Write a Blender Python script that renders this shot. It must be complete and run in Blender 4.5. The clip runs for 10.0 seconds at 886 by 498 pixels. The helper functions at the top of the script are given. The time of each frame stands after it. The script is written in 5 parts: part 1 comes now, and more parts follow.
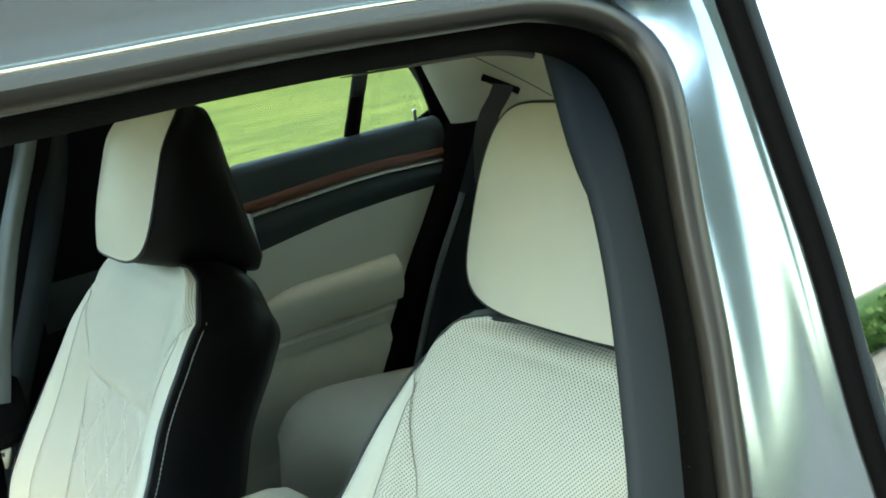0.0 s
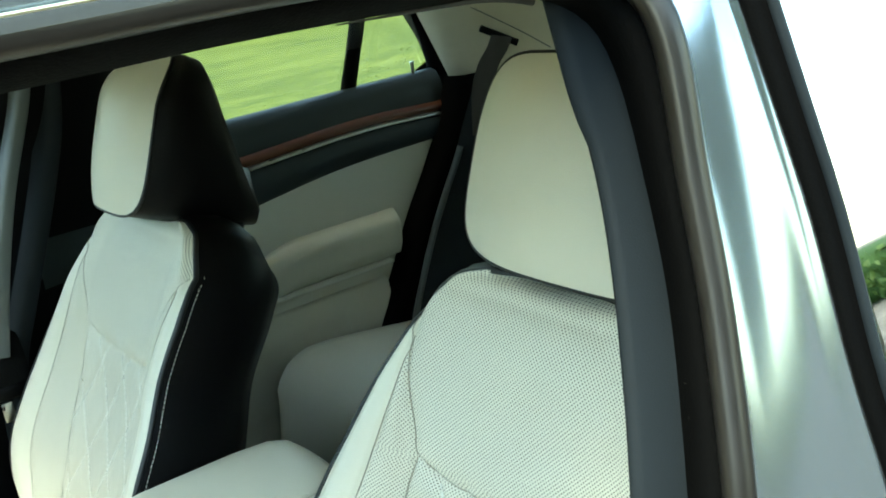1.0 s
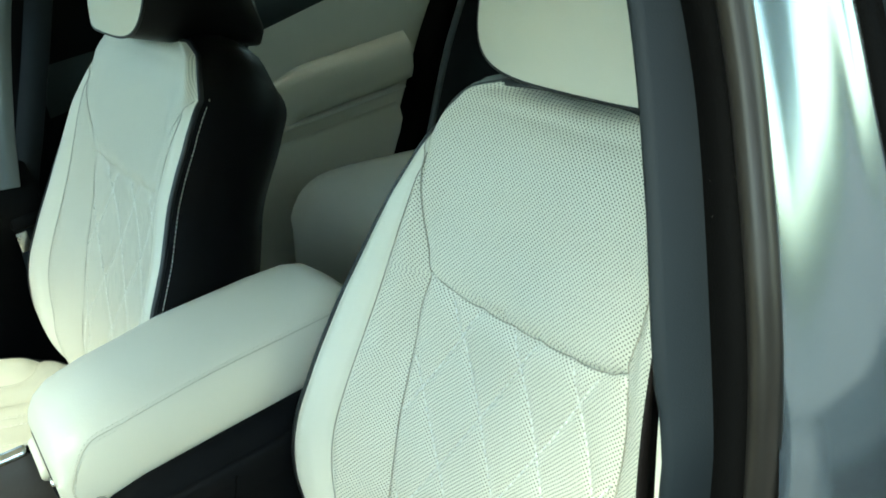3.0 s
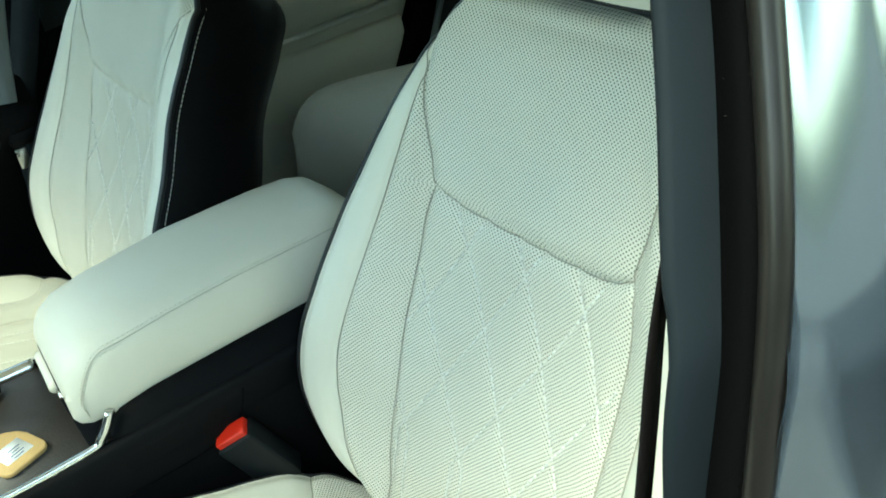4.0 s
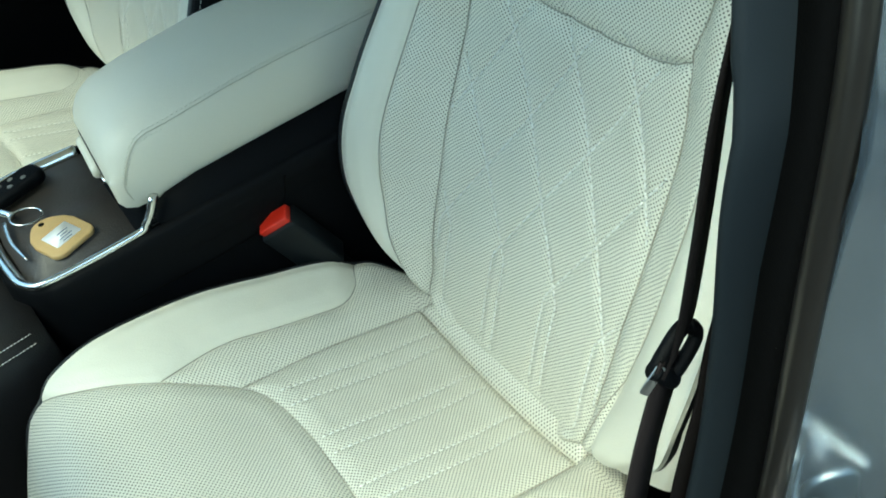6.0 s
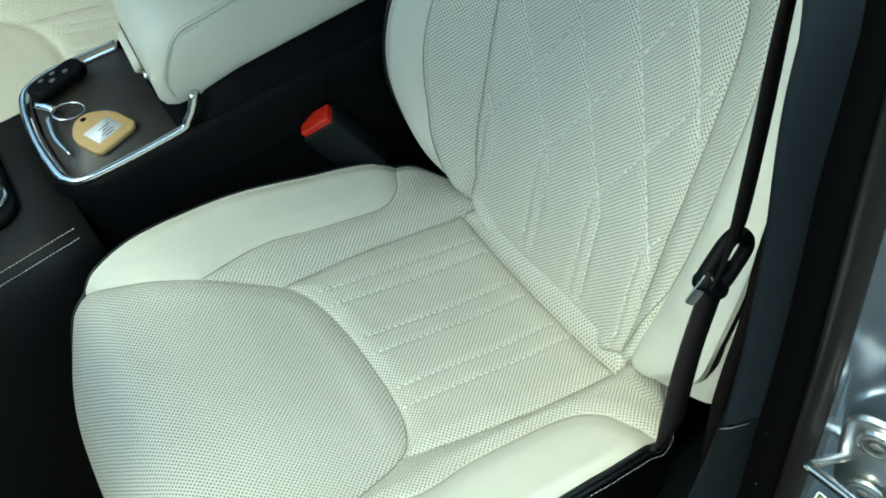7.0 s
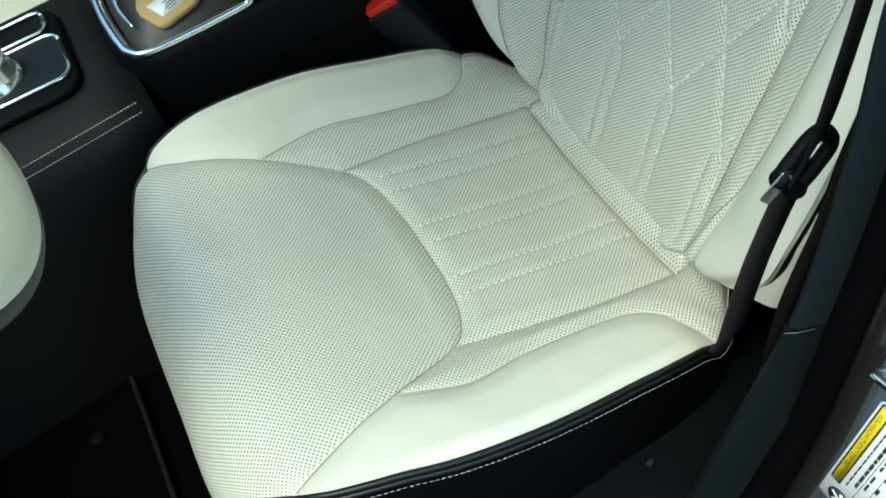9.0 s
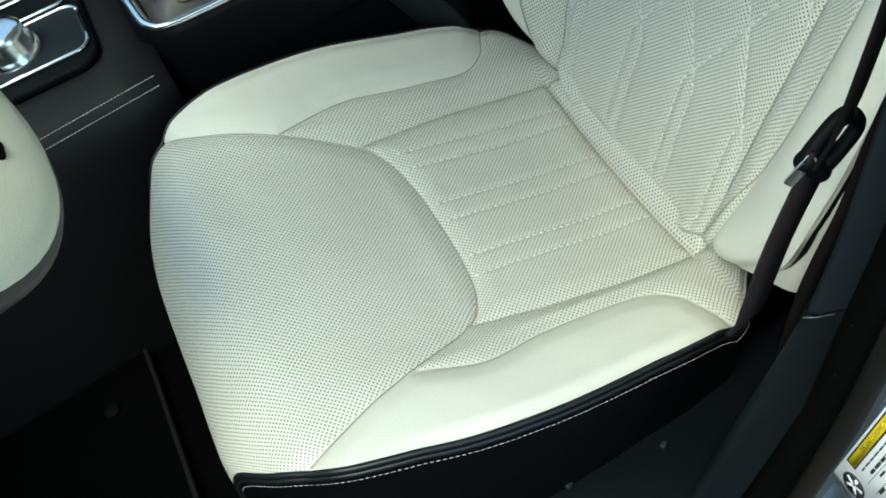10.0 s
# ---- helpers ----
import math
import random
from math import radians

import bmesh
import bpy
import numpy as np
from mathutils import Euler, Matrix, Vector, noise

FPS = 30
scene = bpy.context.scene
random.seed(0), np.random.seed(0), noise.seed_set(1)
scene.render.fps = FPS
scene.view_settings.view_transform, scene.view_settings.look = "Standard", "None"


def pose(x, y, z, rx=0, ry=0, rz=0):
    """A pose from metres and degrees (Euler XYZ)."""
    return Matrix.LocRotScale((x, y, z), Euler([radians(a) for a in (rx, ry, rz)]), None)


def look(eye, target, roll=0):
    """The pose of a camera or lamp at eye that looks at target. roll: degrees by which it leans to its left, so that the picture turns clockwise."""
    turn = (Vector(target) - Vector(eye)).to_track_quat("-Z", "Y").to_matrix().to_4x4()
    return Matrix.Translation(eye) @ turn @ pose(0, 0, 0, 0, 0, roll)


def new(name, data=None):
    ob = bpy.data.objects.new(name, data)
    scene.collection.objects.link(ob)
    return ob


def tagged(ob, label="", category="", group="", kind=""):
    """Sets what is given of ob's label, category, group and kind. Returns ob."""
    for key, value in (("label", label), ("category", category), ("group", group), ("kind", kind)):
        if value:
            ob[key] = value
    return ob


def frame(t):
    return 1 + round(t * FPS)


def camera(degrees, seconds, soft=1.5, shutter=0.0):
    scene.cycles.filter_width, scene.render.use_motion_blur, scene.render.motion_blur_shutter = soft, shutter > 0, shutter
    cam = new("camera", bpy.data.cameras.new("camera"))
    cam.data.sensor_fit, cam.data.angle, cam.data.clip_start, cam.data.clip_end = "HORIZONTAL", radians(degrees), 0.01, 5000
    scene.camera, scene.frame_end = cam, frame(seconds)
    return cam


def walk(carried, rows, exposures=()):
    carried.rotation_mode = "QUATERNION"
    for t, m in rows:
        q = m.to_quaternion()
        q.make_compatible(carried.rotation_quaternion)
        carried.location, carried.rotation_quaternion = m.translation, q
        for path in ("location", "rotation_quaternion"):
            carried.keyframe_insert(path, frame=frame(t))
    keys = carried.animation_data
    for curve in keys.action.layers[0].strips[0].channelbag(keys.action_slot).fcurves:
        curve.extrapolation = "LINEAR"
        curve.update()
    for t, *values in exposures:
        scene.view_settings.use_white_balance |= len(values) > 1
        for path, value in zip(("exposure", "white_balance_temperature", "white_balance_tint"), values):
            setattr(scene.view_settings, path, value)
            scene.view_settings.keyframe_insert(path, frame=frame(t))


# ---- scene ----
cam = camera(49.47, 10.0, 1.8)
PATH = [
    (0.0, (-0.3253, -0.9992, 1.3360), (0.5625, 0.2660, 0.9225), -7.86),
    (0.5, (-0.3236, -0.9963, 1.3339), (0.5566, 0.2637, 0.8893), -8.04),
    (1.0, (-0.3230, -0.9947, 1.3332), (0.5469, 0.2572, 0.8473), -8.10),
    (1.5, (-0.3223, -0.9923, 1.3284), (0.5330, 0.2501, 0.7944), -8.30),
    (2.0, (-0.3216, -0.9889, 1.3224), (0.5062, 0.2385, 0.7156), -8.73),
    (2.5, (-0.3160, -0.9834, 1.3129), (0.4768, 0.2328, 0.6403), -9.26),
    (4.0, (-0.3138, -0.9731, 1.2930), (0.3883, 0.1901, 0.4480), -10.66),
    (4.5, (-0.3166, -0.9711, 1.2875), (0.3524, 0.1636, 0.3793), -11.13),
    (5.0, (-0.3195, -0.9679, 1.2807), (0.3047, 0.1369, 0.3061), -11.69),
    (5.5, (-0.3190, -0.9651, 1.2735), (0.2456, 0.1187, 0.2408), -12.60),
    (7.0, (-0.3194, -0.9545, 1.2531), (0.0545, 0.0645, 0.0776), -15.75),
    (7.5, (-0.3206, -0.9515, 1.2459), (-0.0154, 0.0498, 0.0358), -16.98),
    (8.0, (-0.3233, -0.9491, 1.2426), (-0.0637, 0.0335, 0.0068), -17.89),
    (8.5, (-0.3239, -0.9475, 1.2393), (-0.0926, 0.0207, -0.0133), -18.46),
    (9.0, (-0.3247, -0.9472, 1.2380), (-0.1122, 0.0110, -0.0256), -18.94),
    (9.5, (-0.3266, -0.9450, 1.2363), (-0.1314, 0.0050, -0.0363), -19.21),
    (10.0, (-0.3293, -0.9441, 1.2361), (-0.1489, -0.0003, -0.0433), -19.32),
]
walk(cam, [(t, look(eye, target, roll)) for t, eye, target, roll in PATH], [(0.0, 3.18, 7900, -13), (2.5, 3.02, 7600, -19), (4.5, 2.66, 7250, -20), (5.5, 2.36, 6900, -20), (7.5, 1.90, 6550, -17), (10.0, 1.84, 6600, -12)])

# ---------------------------------------------------------------- light
world = bpy.data.worlds.new("sky")
scene.world = world
world.use_nodes = True
wn = world.node_tree.nodes
sky = wn.new("ShaderNodeTexSky")
sky.sky_type = "NISHITA"
sky.sun_disc = False
sky.sun_elevation, sky.sun_rotation = radians(66), radians(240)
sky.air_density, sky.dust_density, sky.ozone_density = 1.0, 1.3, 1.0
wn["Background"].inputs["Strength"].default_value = 0.15
world.node_tree.links.new(sky.outputs[0], wn["Background"].inputs["Color"])
sun = new("sun", bpy.data.lights.new("sun", "SUN"))
sun.data.energy, sun.data.angle, sun.data.color = 0.85, radians(32), (1.0, 0.965, 0.90)
sun.matrix_world = look((-2.12, -1.22, 5.48), (0, 0, 0))


# ---------------------------------------------------------------- materials
def mat(name, base, rough=0.5, metal=0.0, spots=0.0, scale=30.0, grain=0.0, grain_scale=900.0, coat=0.0, sheen=0.0, specular=0.5):
    """A plain surface with patchy tone at one scale and a fine relief at another."""
    m = bpy.data.materials.new(name)
    m.use_nodes = True
    n, l = m.node_tree.nodes, m.node_tree.links
    b = n["Principled BSDF"]
    b.inputs["Base Color"].default_value = (*base, 1)
    b.inputs["Roughness"].default_value = rough
    b.inputs["Metallic"].default_value = metal
    b.inputs["Coat Weight"].default_value = coat
    b.inputs["Coat Roughness"].default_value = 0.05
    b.inputs["Sheen Weight"].default_value = sheen
    b.inputs["Specular IOR Level"].default_value = specular
    co = n.new("ShaderNodeTexCoord")
    if spots:
        t = n.new("ShaderNodeTexNoise")
        t.inputs["Scale"].default_value = scale
        t.inputs["Detail"].default_value = 6
        l.new(co.outputs["Object"], t.inputs["Vector"])
        mix = n.new("ShaderNodeMix")
        mix.data_type = "RGBA"
        mix.inputs[6].default_value = (*[c * (1 - spots) for c in base], 1)
        mix.inputs[7].default_value = (*[min(1, c * (1 + spots)) for c in base], 1)
        l.new(t.outputs["Fac"], mix.inputs[0])
        l.new(mix.outputs[2], b.inputs["Base Color"])
        r = n.new("ShaderNodeMapRange")
        r.inputs["To Min"].default_value, r.inputs["To Max"].default_value = max(0, rough - 0.08), min(1, rough + 0.08)
        l.new(t.outputs["Fac"], r.inputs["Value"])
        l.new(r.outputs[0], b.inputs["Roughness"])
    if grain:
        v = n.new("ShaderNodeTexVoronoi")
        v.inputs["Scale"].default_value = grain_scale
        l.new(co.outputs["Object"], v.inputs["Vector"])
        bump = n.new("ShaderNodeBump")
        bump.inputs["Strength"].default_value = grain
        bump.inputs["Distance"].default_value = 0.0006
        l.new(v.outputs["Distance"], bump.inputs["Height"])
        l.new(bump.outputs[0], b.inputs["Normal"])
    return m


def leather(name, base, holes=0.0):
    """Cream leather; where the attribute 'perforated' is above zero it has rows of small punched holes, laid out by the UV map in metres."""
    m = mat(name, base, 0.42, spots=0.085, scale=6, grain=0.25, grain_scale=700)
    n, l = m.node_tree.nodes, m.node_tree.links
    b = n["Principled BSDF"]
    if not holes:
        return m
    uv = n.new("ShaderNodeUVMap")
    uv.uv_map = "flat"

    def op(kind, a, c=None):
        o = n.new("ShaderNodeMath")
        o.operation = kind
        for i, v in enumerate((a, c)):
            if v is None:
                continue
            if isinstance(v, (int, float)):
                o.inputs[i].default_value = v
            else:
                l.new(v, o.inputs[i])
        return o.outputs[0]

    sep = n.new("ShaderNodeSeparateXYZ")
    l.new(uv.outputs[0], sep.inputs[0])
    u = op("DIVIDE", sep.outputs[0], holes)
    w = op("DIVIDE", sep.outputs[1], holes)
    # two square lattices, one shifted by half a step
    def dist(du):
        a = op("SUBTRACT", op("FRACT", op("ADD", u, du)), 0.5)
        c = op("SUBTRACT", op("FRACT", op("ADD", w, du)), 0.5)
        return op("SQRT", op("ADD", op("MULTIPLY", a, a), op("MULTIPLY", c, c)))

    d = op("MINIMUM", dist(0.0), dist(0.5))
    hole = n.new("ShaderNodeMapRange")
    hole.interpolation_type = "SMOOTHSTEP"
    hole.inputs["From Min"].default_value, hole.inputs["From Max"].default_value = 0.13, 0.205
    hole.inputs["To Min"].default_value, hole.inputs["To Max"].default_value = 1, 0
    l.new(d, hole.inputs["Value"])
    at = n.new("ShaderNodeAttribute")
    at.attribute_name = "perforated"
    where = n.new("ShaderNodeMapRange")
    where.inputs["From Min"].default_value, where.inputs["From Max"].default_value = 0.0015, 0.003
    l.new(at.outputs["Fac"], where.inputs["Value"])
    h = op("MULTIPLY", hole.outputs[0], where.outputs[0])
    mix = n.new("ShaderNodeMix")
    mix.data_type = "RGBA"
    mix.inputs[7].default_value = (base[0] * 0.10, base[1] * 0.10, base[2] * 0.09, 1)
    l.new(h, mix.inputs[0])
    old = b.inputs["Base Color"].links[0].from_socket
    l.new(old, mix.inputs[6])
    l.new(mix.outputs[2], b.inputs["Base Color"])
    bump = n.new("ShaderNodeBump")
    bump.invert = True
    bump.inputs["Strength"].default_value = 0.25
    bump.inputs["Distance"].default_value = 0.001
    l.new(h, bump.inputs["Height"])
    l.new(b.inputs["Normal"].links[0].from_socket, bump.inputs["Normal"])
    l.new(bump.outputs[0], b.inputs["Normal"])
    return m


CREAM = (0.69, 0.665, 0.56)
M_PERF = leather("cream_leather_perforated", CREAM, 0.0046)
M_CREAM = leather("cream_leather", CREAM)
M_BLACKL = mat("black_leather", (0.0025, 0.0025, 0.003), 0.45, specular=0.13, spots=0.15, scale=20, grain=0.3, grain_scale=600)
M_PIPE = mat("black_piping", (0.006, 0.0065, 0.0085), 0.45, spots=0.1)
# Seam tubes are darker than the leather; the roll's holds its crease shade.
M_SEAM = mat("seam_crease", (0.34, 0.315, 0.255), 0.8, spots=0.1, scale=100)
M_CREASE = mat("shaded_roll_crease", (0.12, 0.11, 0.09), 0.8, spots=0.1, scale=100)
M_THREAD = mat("cream_thread", (0.75, 0.74, 0.68), 0.7, spots=0.1, scale=300)
M_DOORTRIM = mat("slate_door_trim", (0.020, 0.028, 0.030), 0.5, specular=0.3, spots=0.08, scale=20, grain=0.15, grain_scale=900)
# Pale slate: also the colour for light painted on dark webbing and trim.
M_SLATE = mat("pale_slate", (0.085, 0.098, 0.100), 0.35, spots=0.08, scale=20)
M_BELT2 = mat("taupe_webbing", (0.045, 0.040, 0.036), 0.8, spots=0.1, scale=60)
M_TRIM = mat("charcoal_trim", (0.0070, 0.0106, 0.0140), 0.65, specular=0.25, spots=0.08, scale=25, grain=0.15, grain_scale=1100)
M_LOWTRIM = mat("dark_slate_trim", (0.0034, 0.0056, 0.0072), 0.6, specular=0.25, spots=0.08, scale=25, grain=0.15, grain_scale=1100)
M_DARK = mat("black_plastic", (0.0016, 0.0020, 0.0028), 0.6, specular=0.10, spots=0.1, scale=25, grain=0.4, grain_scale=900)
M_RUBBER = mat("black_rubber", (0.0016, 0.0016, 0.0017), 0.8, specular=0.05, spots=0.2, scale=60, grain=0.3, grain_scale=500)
M_BEAD = mat("taupe_flange_paint", (0.052, 0.047, 0.043), 0.34, metal=0.8, spots=0.06, scale=30)
M_PAINT = mat("grey_metallic_paint", (0.33, 0.39, 0.445), 0.18, metal=0.9, spots=0.04, scale=8, coat=0.12)
M_CHROME = mat("chrome", (0.85, 0.85, 0.84), 0.2, metal=1.0, spots=0.03, scale=40)
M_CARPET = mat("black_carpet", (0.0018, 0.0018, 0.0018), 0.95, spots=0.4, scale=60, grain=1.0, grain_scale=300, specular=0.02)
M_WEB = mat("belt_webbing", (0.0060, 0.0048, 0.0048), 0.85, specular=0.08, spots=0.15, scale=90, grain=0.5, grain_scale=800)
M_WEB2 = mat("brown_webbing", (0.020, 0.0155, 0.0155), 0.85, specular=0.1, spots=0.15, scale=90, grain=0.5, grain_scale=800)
M_HEAD = mat("headliner", (0.64, 0.59, 0.45), 0.9, spots=0.05, scale=40, grain=0.3, grain_scale=700)
M_PALE = mat("pale_satin_strip", (0.80, 0.78, 0.72), 0.3, metal=0.3, spots=0.04)
M_WOOD = mat("brown_wood_trim", (0.085, 0.026, 0.011), 0.4, spots=0.35, scale=18, coat=0.15)
M_ASH = mat("dark_ash_panel", (0.038, 0.033, 0.030), 0.45, spots=0.3, scale=25, grain=0.3, grain_scale=300)
M_GREYB = mat("binding_tape", (0.012, 0.012, 0.012), 0.85, spots=0.2, scale=80, specular=0.1)
M_RED = mat("red_button", (0.55, 0.018, 0.008), 0.4, spots=0.08, scale=60)
M_TAG = mat("tan_leather_tag", (0.50, 0.33, 0.14), 0.5, spots=0.12, scale=60, grain=0.4, grain_scale=500)
M_PAPER = mat("white_paper", (0.8, 0.8, 0.8), 0.6, spots=0.02)
M_INK = mat("ink", (0.02, 0.02, 0.03), 0.6)
M_YELLOW = mat("yellow_print", (0.85, 0.62, 0.02), 0.5)
M_GREYP = mat("grey_plastic", (0.12, 0.12, 0.115), 0.5, spots=0.08, scale=30)
M_STEEL = mat("zinc_steel", (0.62, 0.62, 0.60), 0.3, metal=1.0, spots=0.12, scale=60)


def glass(name, tint=(1, 1, 1)):
    m = bpy.data.materials.new(name)
    m.use_nodes = True
    b = m.node_tree.nodes["Principled BSDF"]
    b.inputs["Base Color"].default_value = (*tint, 1)
    b.inputs["Roughness"].default_value = 0.0
    b.inputs["Transmission Weight"].default_value = 1.0
    b.inputs["IOR"].default_value = 1.45
    return m


M_GLASS = glass("window_glass", (0.93, 0.97, 0.94))


def tinted(name, tint):
    """Thin toned glass: lets part of the light straight through, with a weak mirror on top."""
    m = bpy.data.materials.new(name)
    m.use_nodes = True
    n, l = m.node_tree.nodes, m.node_tree.links
    n.remove(n["Principled BSDF"])
    clear, shine, mix = n.new("ShaderNodeBsdfTransparent"), n.new("ShaderNodeBsdfGlossy"), n.new("ShaderNodeMixShader")
    clear.inputs[0].default_value = (*tint, 1)
    shine.inputs["Roughness"].default_value = 0.01
    mix.inputs[0].default_value = 0.06
    l.new(clear.outputs[0], mix.inputs[1])
    l.new(shine.outputs[0], mix.inputs[2])
    l.new(mix.outputs[0], n["Material Output"].inputs["Surface"])
    return m


M_SCREEN = tinted("windscreen_glass", (0.78, 0.80, 0.78))
M_PRIVACY = tinted("dark_rear_glass", (0.45, 0.46, 0.45))


# ---------------------------------------------------------------- mesh helpers
def part(name, bm, material, parent=None, label="", smooth=True):
    me = bpy.data.meshes.new(name)
    bm.normal_update()
    bm.to_mesh(me)
    bm.free()
    for f in me.polygons:
        f.use_smooth = smooth
    me.materials.append(material)
    ob = new(name, me)
    if parent is not None:
        ob.parent = parent
    if label:
        ob["label"] = label
    return ob


def thing(name, at, label, category, group="", kind=""):
    ob = new(name)
    ob.location = at
    ob.empty_display_size = 0.05
    return tagged(ob, label, category, group, kind)


def curve(xs, ys):
    """A smooth curve through a few stations (cubic, with the slopes of its neighbours)."""
    xs, ys = np.array(xs, float), np.array(ys, float)
    if xs[0] > xs[-1]:
        xs, ys = xs[::-1], ys[::-1]
    m = np.gradient(ys, xs)

    def at(x):
        x = min(max(x, xs[0]), xs[-1])
        i = min(int(np.searchsorted(xs, x, "right")) - 1, len(xs) - 2)
        h = xs[i + 1] - xs[i]
        t = (x - xs[i]) / h
        return float((2 * t**3 - 3 * t**2 + 1) * ys[i] + (t**3 - 2 * t**2 + t) * h * m[i] + (3 * t**2 - 2 * t**3) * ys[i + 1] + (t**3 - t**2) * h * m[i + 1])

    return at


def along(points, n, closed=False):
    """n points spread evenly on a smooth line through the given ones."""
    p = [Vector(q) for q in points]
    k = len(p)
    out = []
    segs = k if closed else k - 1
    for s in range(segs):
        a, b = p[s], p[(s + 1) % k]
        z = p[s - 1] if (s or closed) else a * 2 - b
        c = p[(s + 2) % k] if (closed or s + 2 < k) else b * 2 - a
        for j in range(16):
            t = j / 16
            out.append(0.5 * ((2 * a) + (b - z) * t + (2 * z - 5 * a + 4 * b - c) * t * t + (3 * a - z - 3 * b + c) * t**3))
    out.append(p[0].copy() if closed else p[-1].copy())
    d = np.r_[0, np.cumsum([(out[i + 1] - out[i]).length for i in range(len(out) - 1)])]
    at = np.linspace(0, d[-1], n)
    xyz = np.array([tuple(q) for q in out])
    return [Vector([float(np.interp(v, d, xyz[:, a])) for a in range(3)]) for v in at]


def sheet(rows, bm=None, closed=False):
    """A skin over rows of points."""
    bm = bm or bmesh.new()
    vs = [[bm.verts.new(p) for p in r] for r in rows]
    for a, b in zip(vs, vs[1:]):
        k = len(a)
        for i in range(k if closed else k - 1):
            j = (i + 1) % k
            bm.faces.new((a[i], a[j], b[j], b[i]))
    return bm


def tube(points, r, sides=8, bm=None, squash=1.0):
    """A round bar along a line, with closed ends."""
    pts = [Vector(p) for p in points]
    rows = []
    side = None
    for i, p in enumerate(pts):
        t = (pts[min(i + 1, len(pts) - 1)] - pts[max(i - 1, 0)]).normalized()
        if side is None:
            side = t.orthogonal().normalized()
        side = (side - t * side.dot(t)).normalized()
        up = t.cross(side)
        rr = r(i / (len(pts) - 1)) if callable(r) else r
        rows.append([p + side * (rr * math.cos(a)) + up * (rr * squash * math.sin(a)) for a in np.linspace(0, 2 * math.pi, sides, endpoint=False)])
    bm = bm or bmesh.new()
    before = len(bm.verts)
    sheet(rows, bm, True)
    bm.verts.ensure_lookup_table()
    bm.faces.new([bm.verts[before + i] for i in range(sides)][::-1])
    bm.faces.new([bm.verts[len(bm.verts) - sides + i] for i in range(sides)])
    return bm


def stitches(line, step=0.006, length=0.0042, r=0.0007, bm=None):
    """A row of short thread pieces along a line."""
    bm = bm or bmesh.new()
    pts = [Vector(p) for p in line]
    d = np.r_[0, np.cumsum([(b - a).length for a, b in zip(pts, pts[1:])])]
    xyz = np.array([tuple(q) for q in pts])
    at = lambda v: Vector([float(np.interp(v, d, xyz[:, a])) for a in range(3)])
    s = 0.0
    while s + length < d[-1]:
        a, b = at(s), at(s + length)
        tube([a, (a + b) / 2, b], r, 5, bm)
        s += step
    return bm


def block(size, at=(0, 0, 0), bevel=0.004, segments=2, turn=None, bm=None):
    """A box with rounded edges."""
    own = bmesh.new()
    bmesh.ops.create_cube(own, size=1)
    bmesh.ops.scale(own, vec=size, verts=own.verts)
    if bevel:
        bmesh.ops.bevel(own, geom=own.edges[:], offset=min(bevel, min(size) * 0.45), segments=segments, affect="EDGES", profile=0.5)
    m = Matrix.Translation(at) @ (turn.to_4x4() if turn else Matrix())
    bmesh.ops.transform(own, matrix=m, verts=own.verts)
    if bm is None:
        return own
    me = bpy.data.meshes.new("tmp")
    own.to_mesh(me)
    own.free()
    bm.from_mesh(me)
    bpy.data.meshes.remove(me)
    return bm


def slab(outline, depth, bevel=0.003, segments=2):
    """A plate: an outline in x and y, raised from z = 0 to depth, its edges rounded."""
    bm = bmesh.new()
    vs = [bm.verts.new((x, y, 0)) for x, y in outline]
    f = bm.faces.new(vs)
    if f.calc_area() and f.normal.z < 0:
        bmesh.ops.reverse_faces(bm, faces=[f])
    r = bmesh.ops.extrude_face_region(bm, geom=[f])
    top = [g for g in r["geom"] if isinstance(g, bmesh.types.BMVert)]
    bmesh.ops.translate(bm, verts=top, vec=(0, 0, depth))
    bmesh.ops.recalc_face_normals(bm, faces=bm.faces)
    if bevel:
        es = [e for e in bm.edges if len({round(v.co.z, 6) for v in e.verts}) == 1]
        bmesh.ops.bevel(bm, geom=es, offset=bevel, segments=segments, affect="EDGES", profile=0.5)
    return bm


def round_rect(w, h, r, n=6, cx=0, cy=0):
    out = []
    for sx, sy, a0 in ((1, 1, 0), (-1, 1, 90), (-1, -1, 180), (1, -1, 270)):
        for k in range(n + 1):
            a = radians(a0 + 90 * k / n)
            out.append((cx + sx * (w / 2 - r) + r * math.cos(a), cy + sy * (h / 2 - r) + r * math.sin(a)))
    return out


def prism(section, a, b):
    """A long bar with one section (points in y and z) from x = a to x = b."""
    bm = sheet([[(a, y, z) for y, z in section], [(b, y, z) for y, z in section]], None, True)
    bm.verts.ensure_lookup_table()
    k = len(section)
    bm.faces.new([bm.verts[i] for i in range(k)])
    bm.faces.new([bm.verts[k + i] for i in range(k)][::-1])
    bmesh.ops.recalc_face_normals(bm, faces=bm.faces)
    return bm


# ---------------------------------------------------------------- the front seat
def smooth(a, b, x):
    t = min(max((x - a) / (b - a), 0), 1)
    return t * t * (3 - 2 * t)


def lerp_line(pts):
    """Distance from (a, b) to a polyline, in a plane."""
    p = np.array(pts, float)
    d = np.diff(p, axis=0)
    ll = (d**2).sum(1)

    def f(a, b):
        q = np.array([a, b])
        t = np.clip(((q - p[:-1]) * d).sum(1) / ll, 0, 1)
        return float(np.sqrt((((p[:-1] + d * t[:, None]) - q) ** 2).sum(1)).min())

    return f


def fine(pts, n=48):
    return [(p.x, p.y) for p in along([(a, b, 0) for a, b in pts], n)]


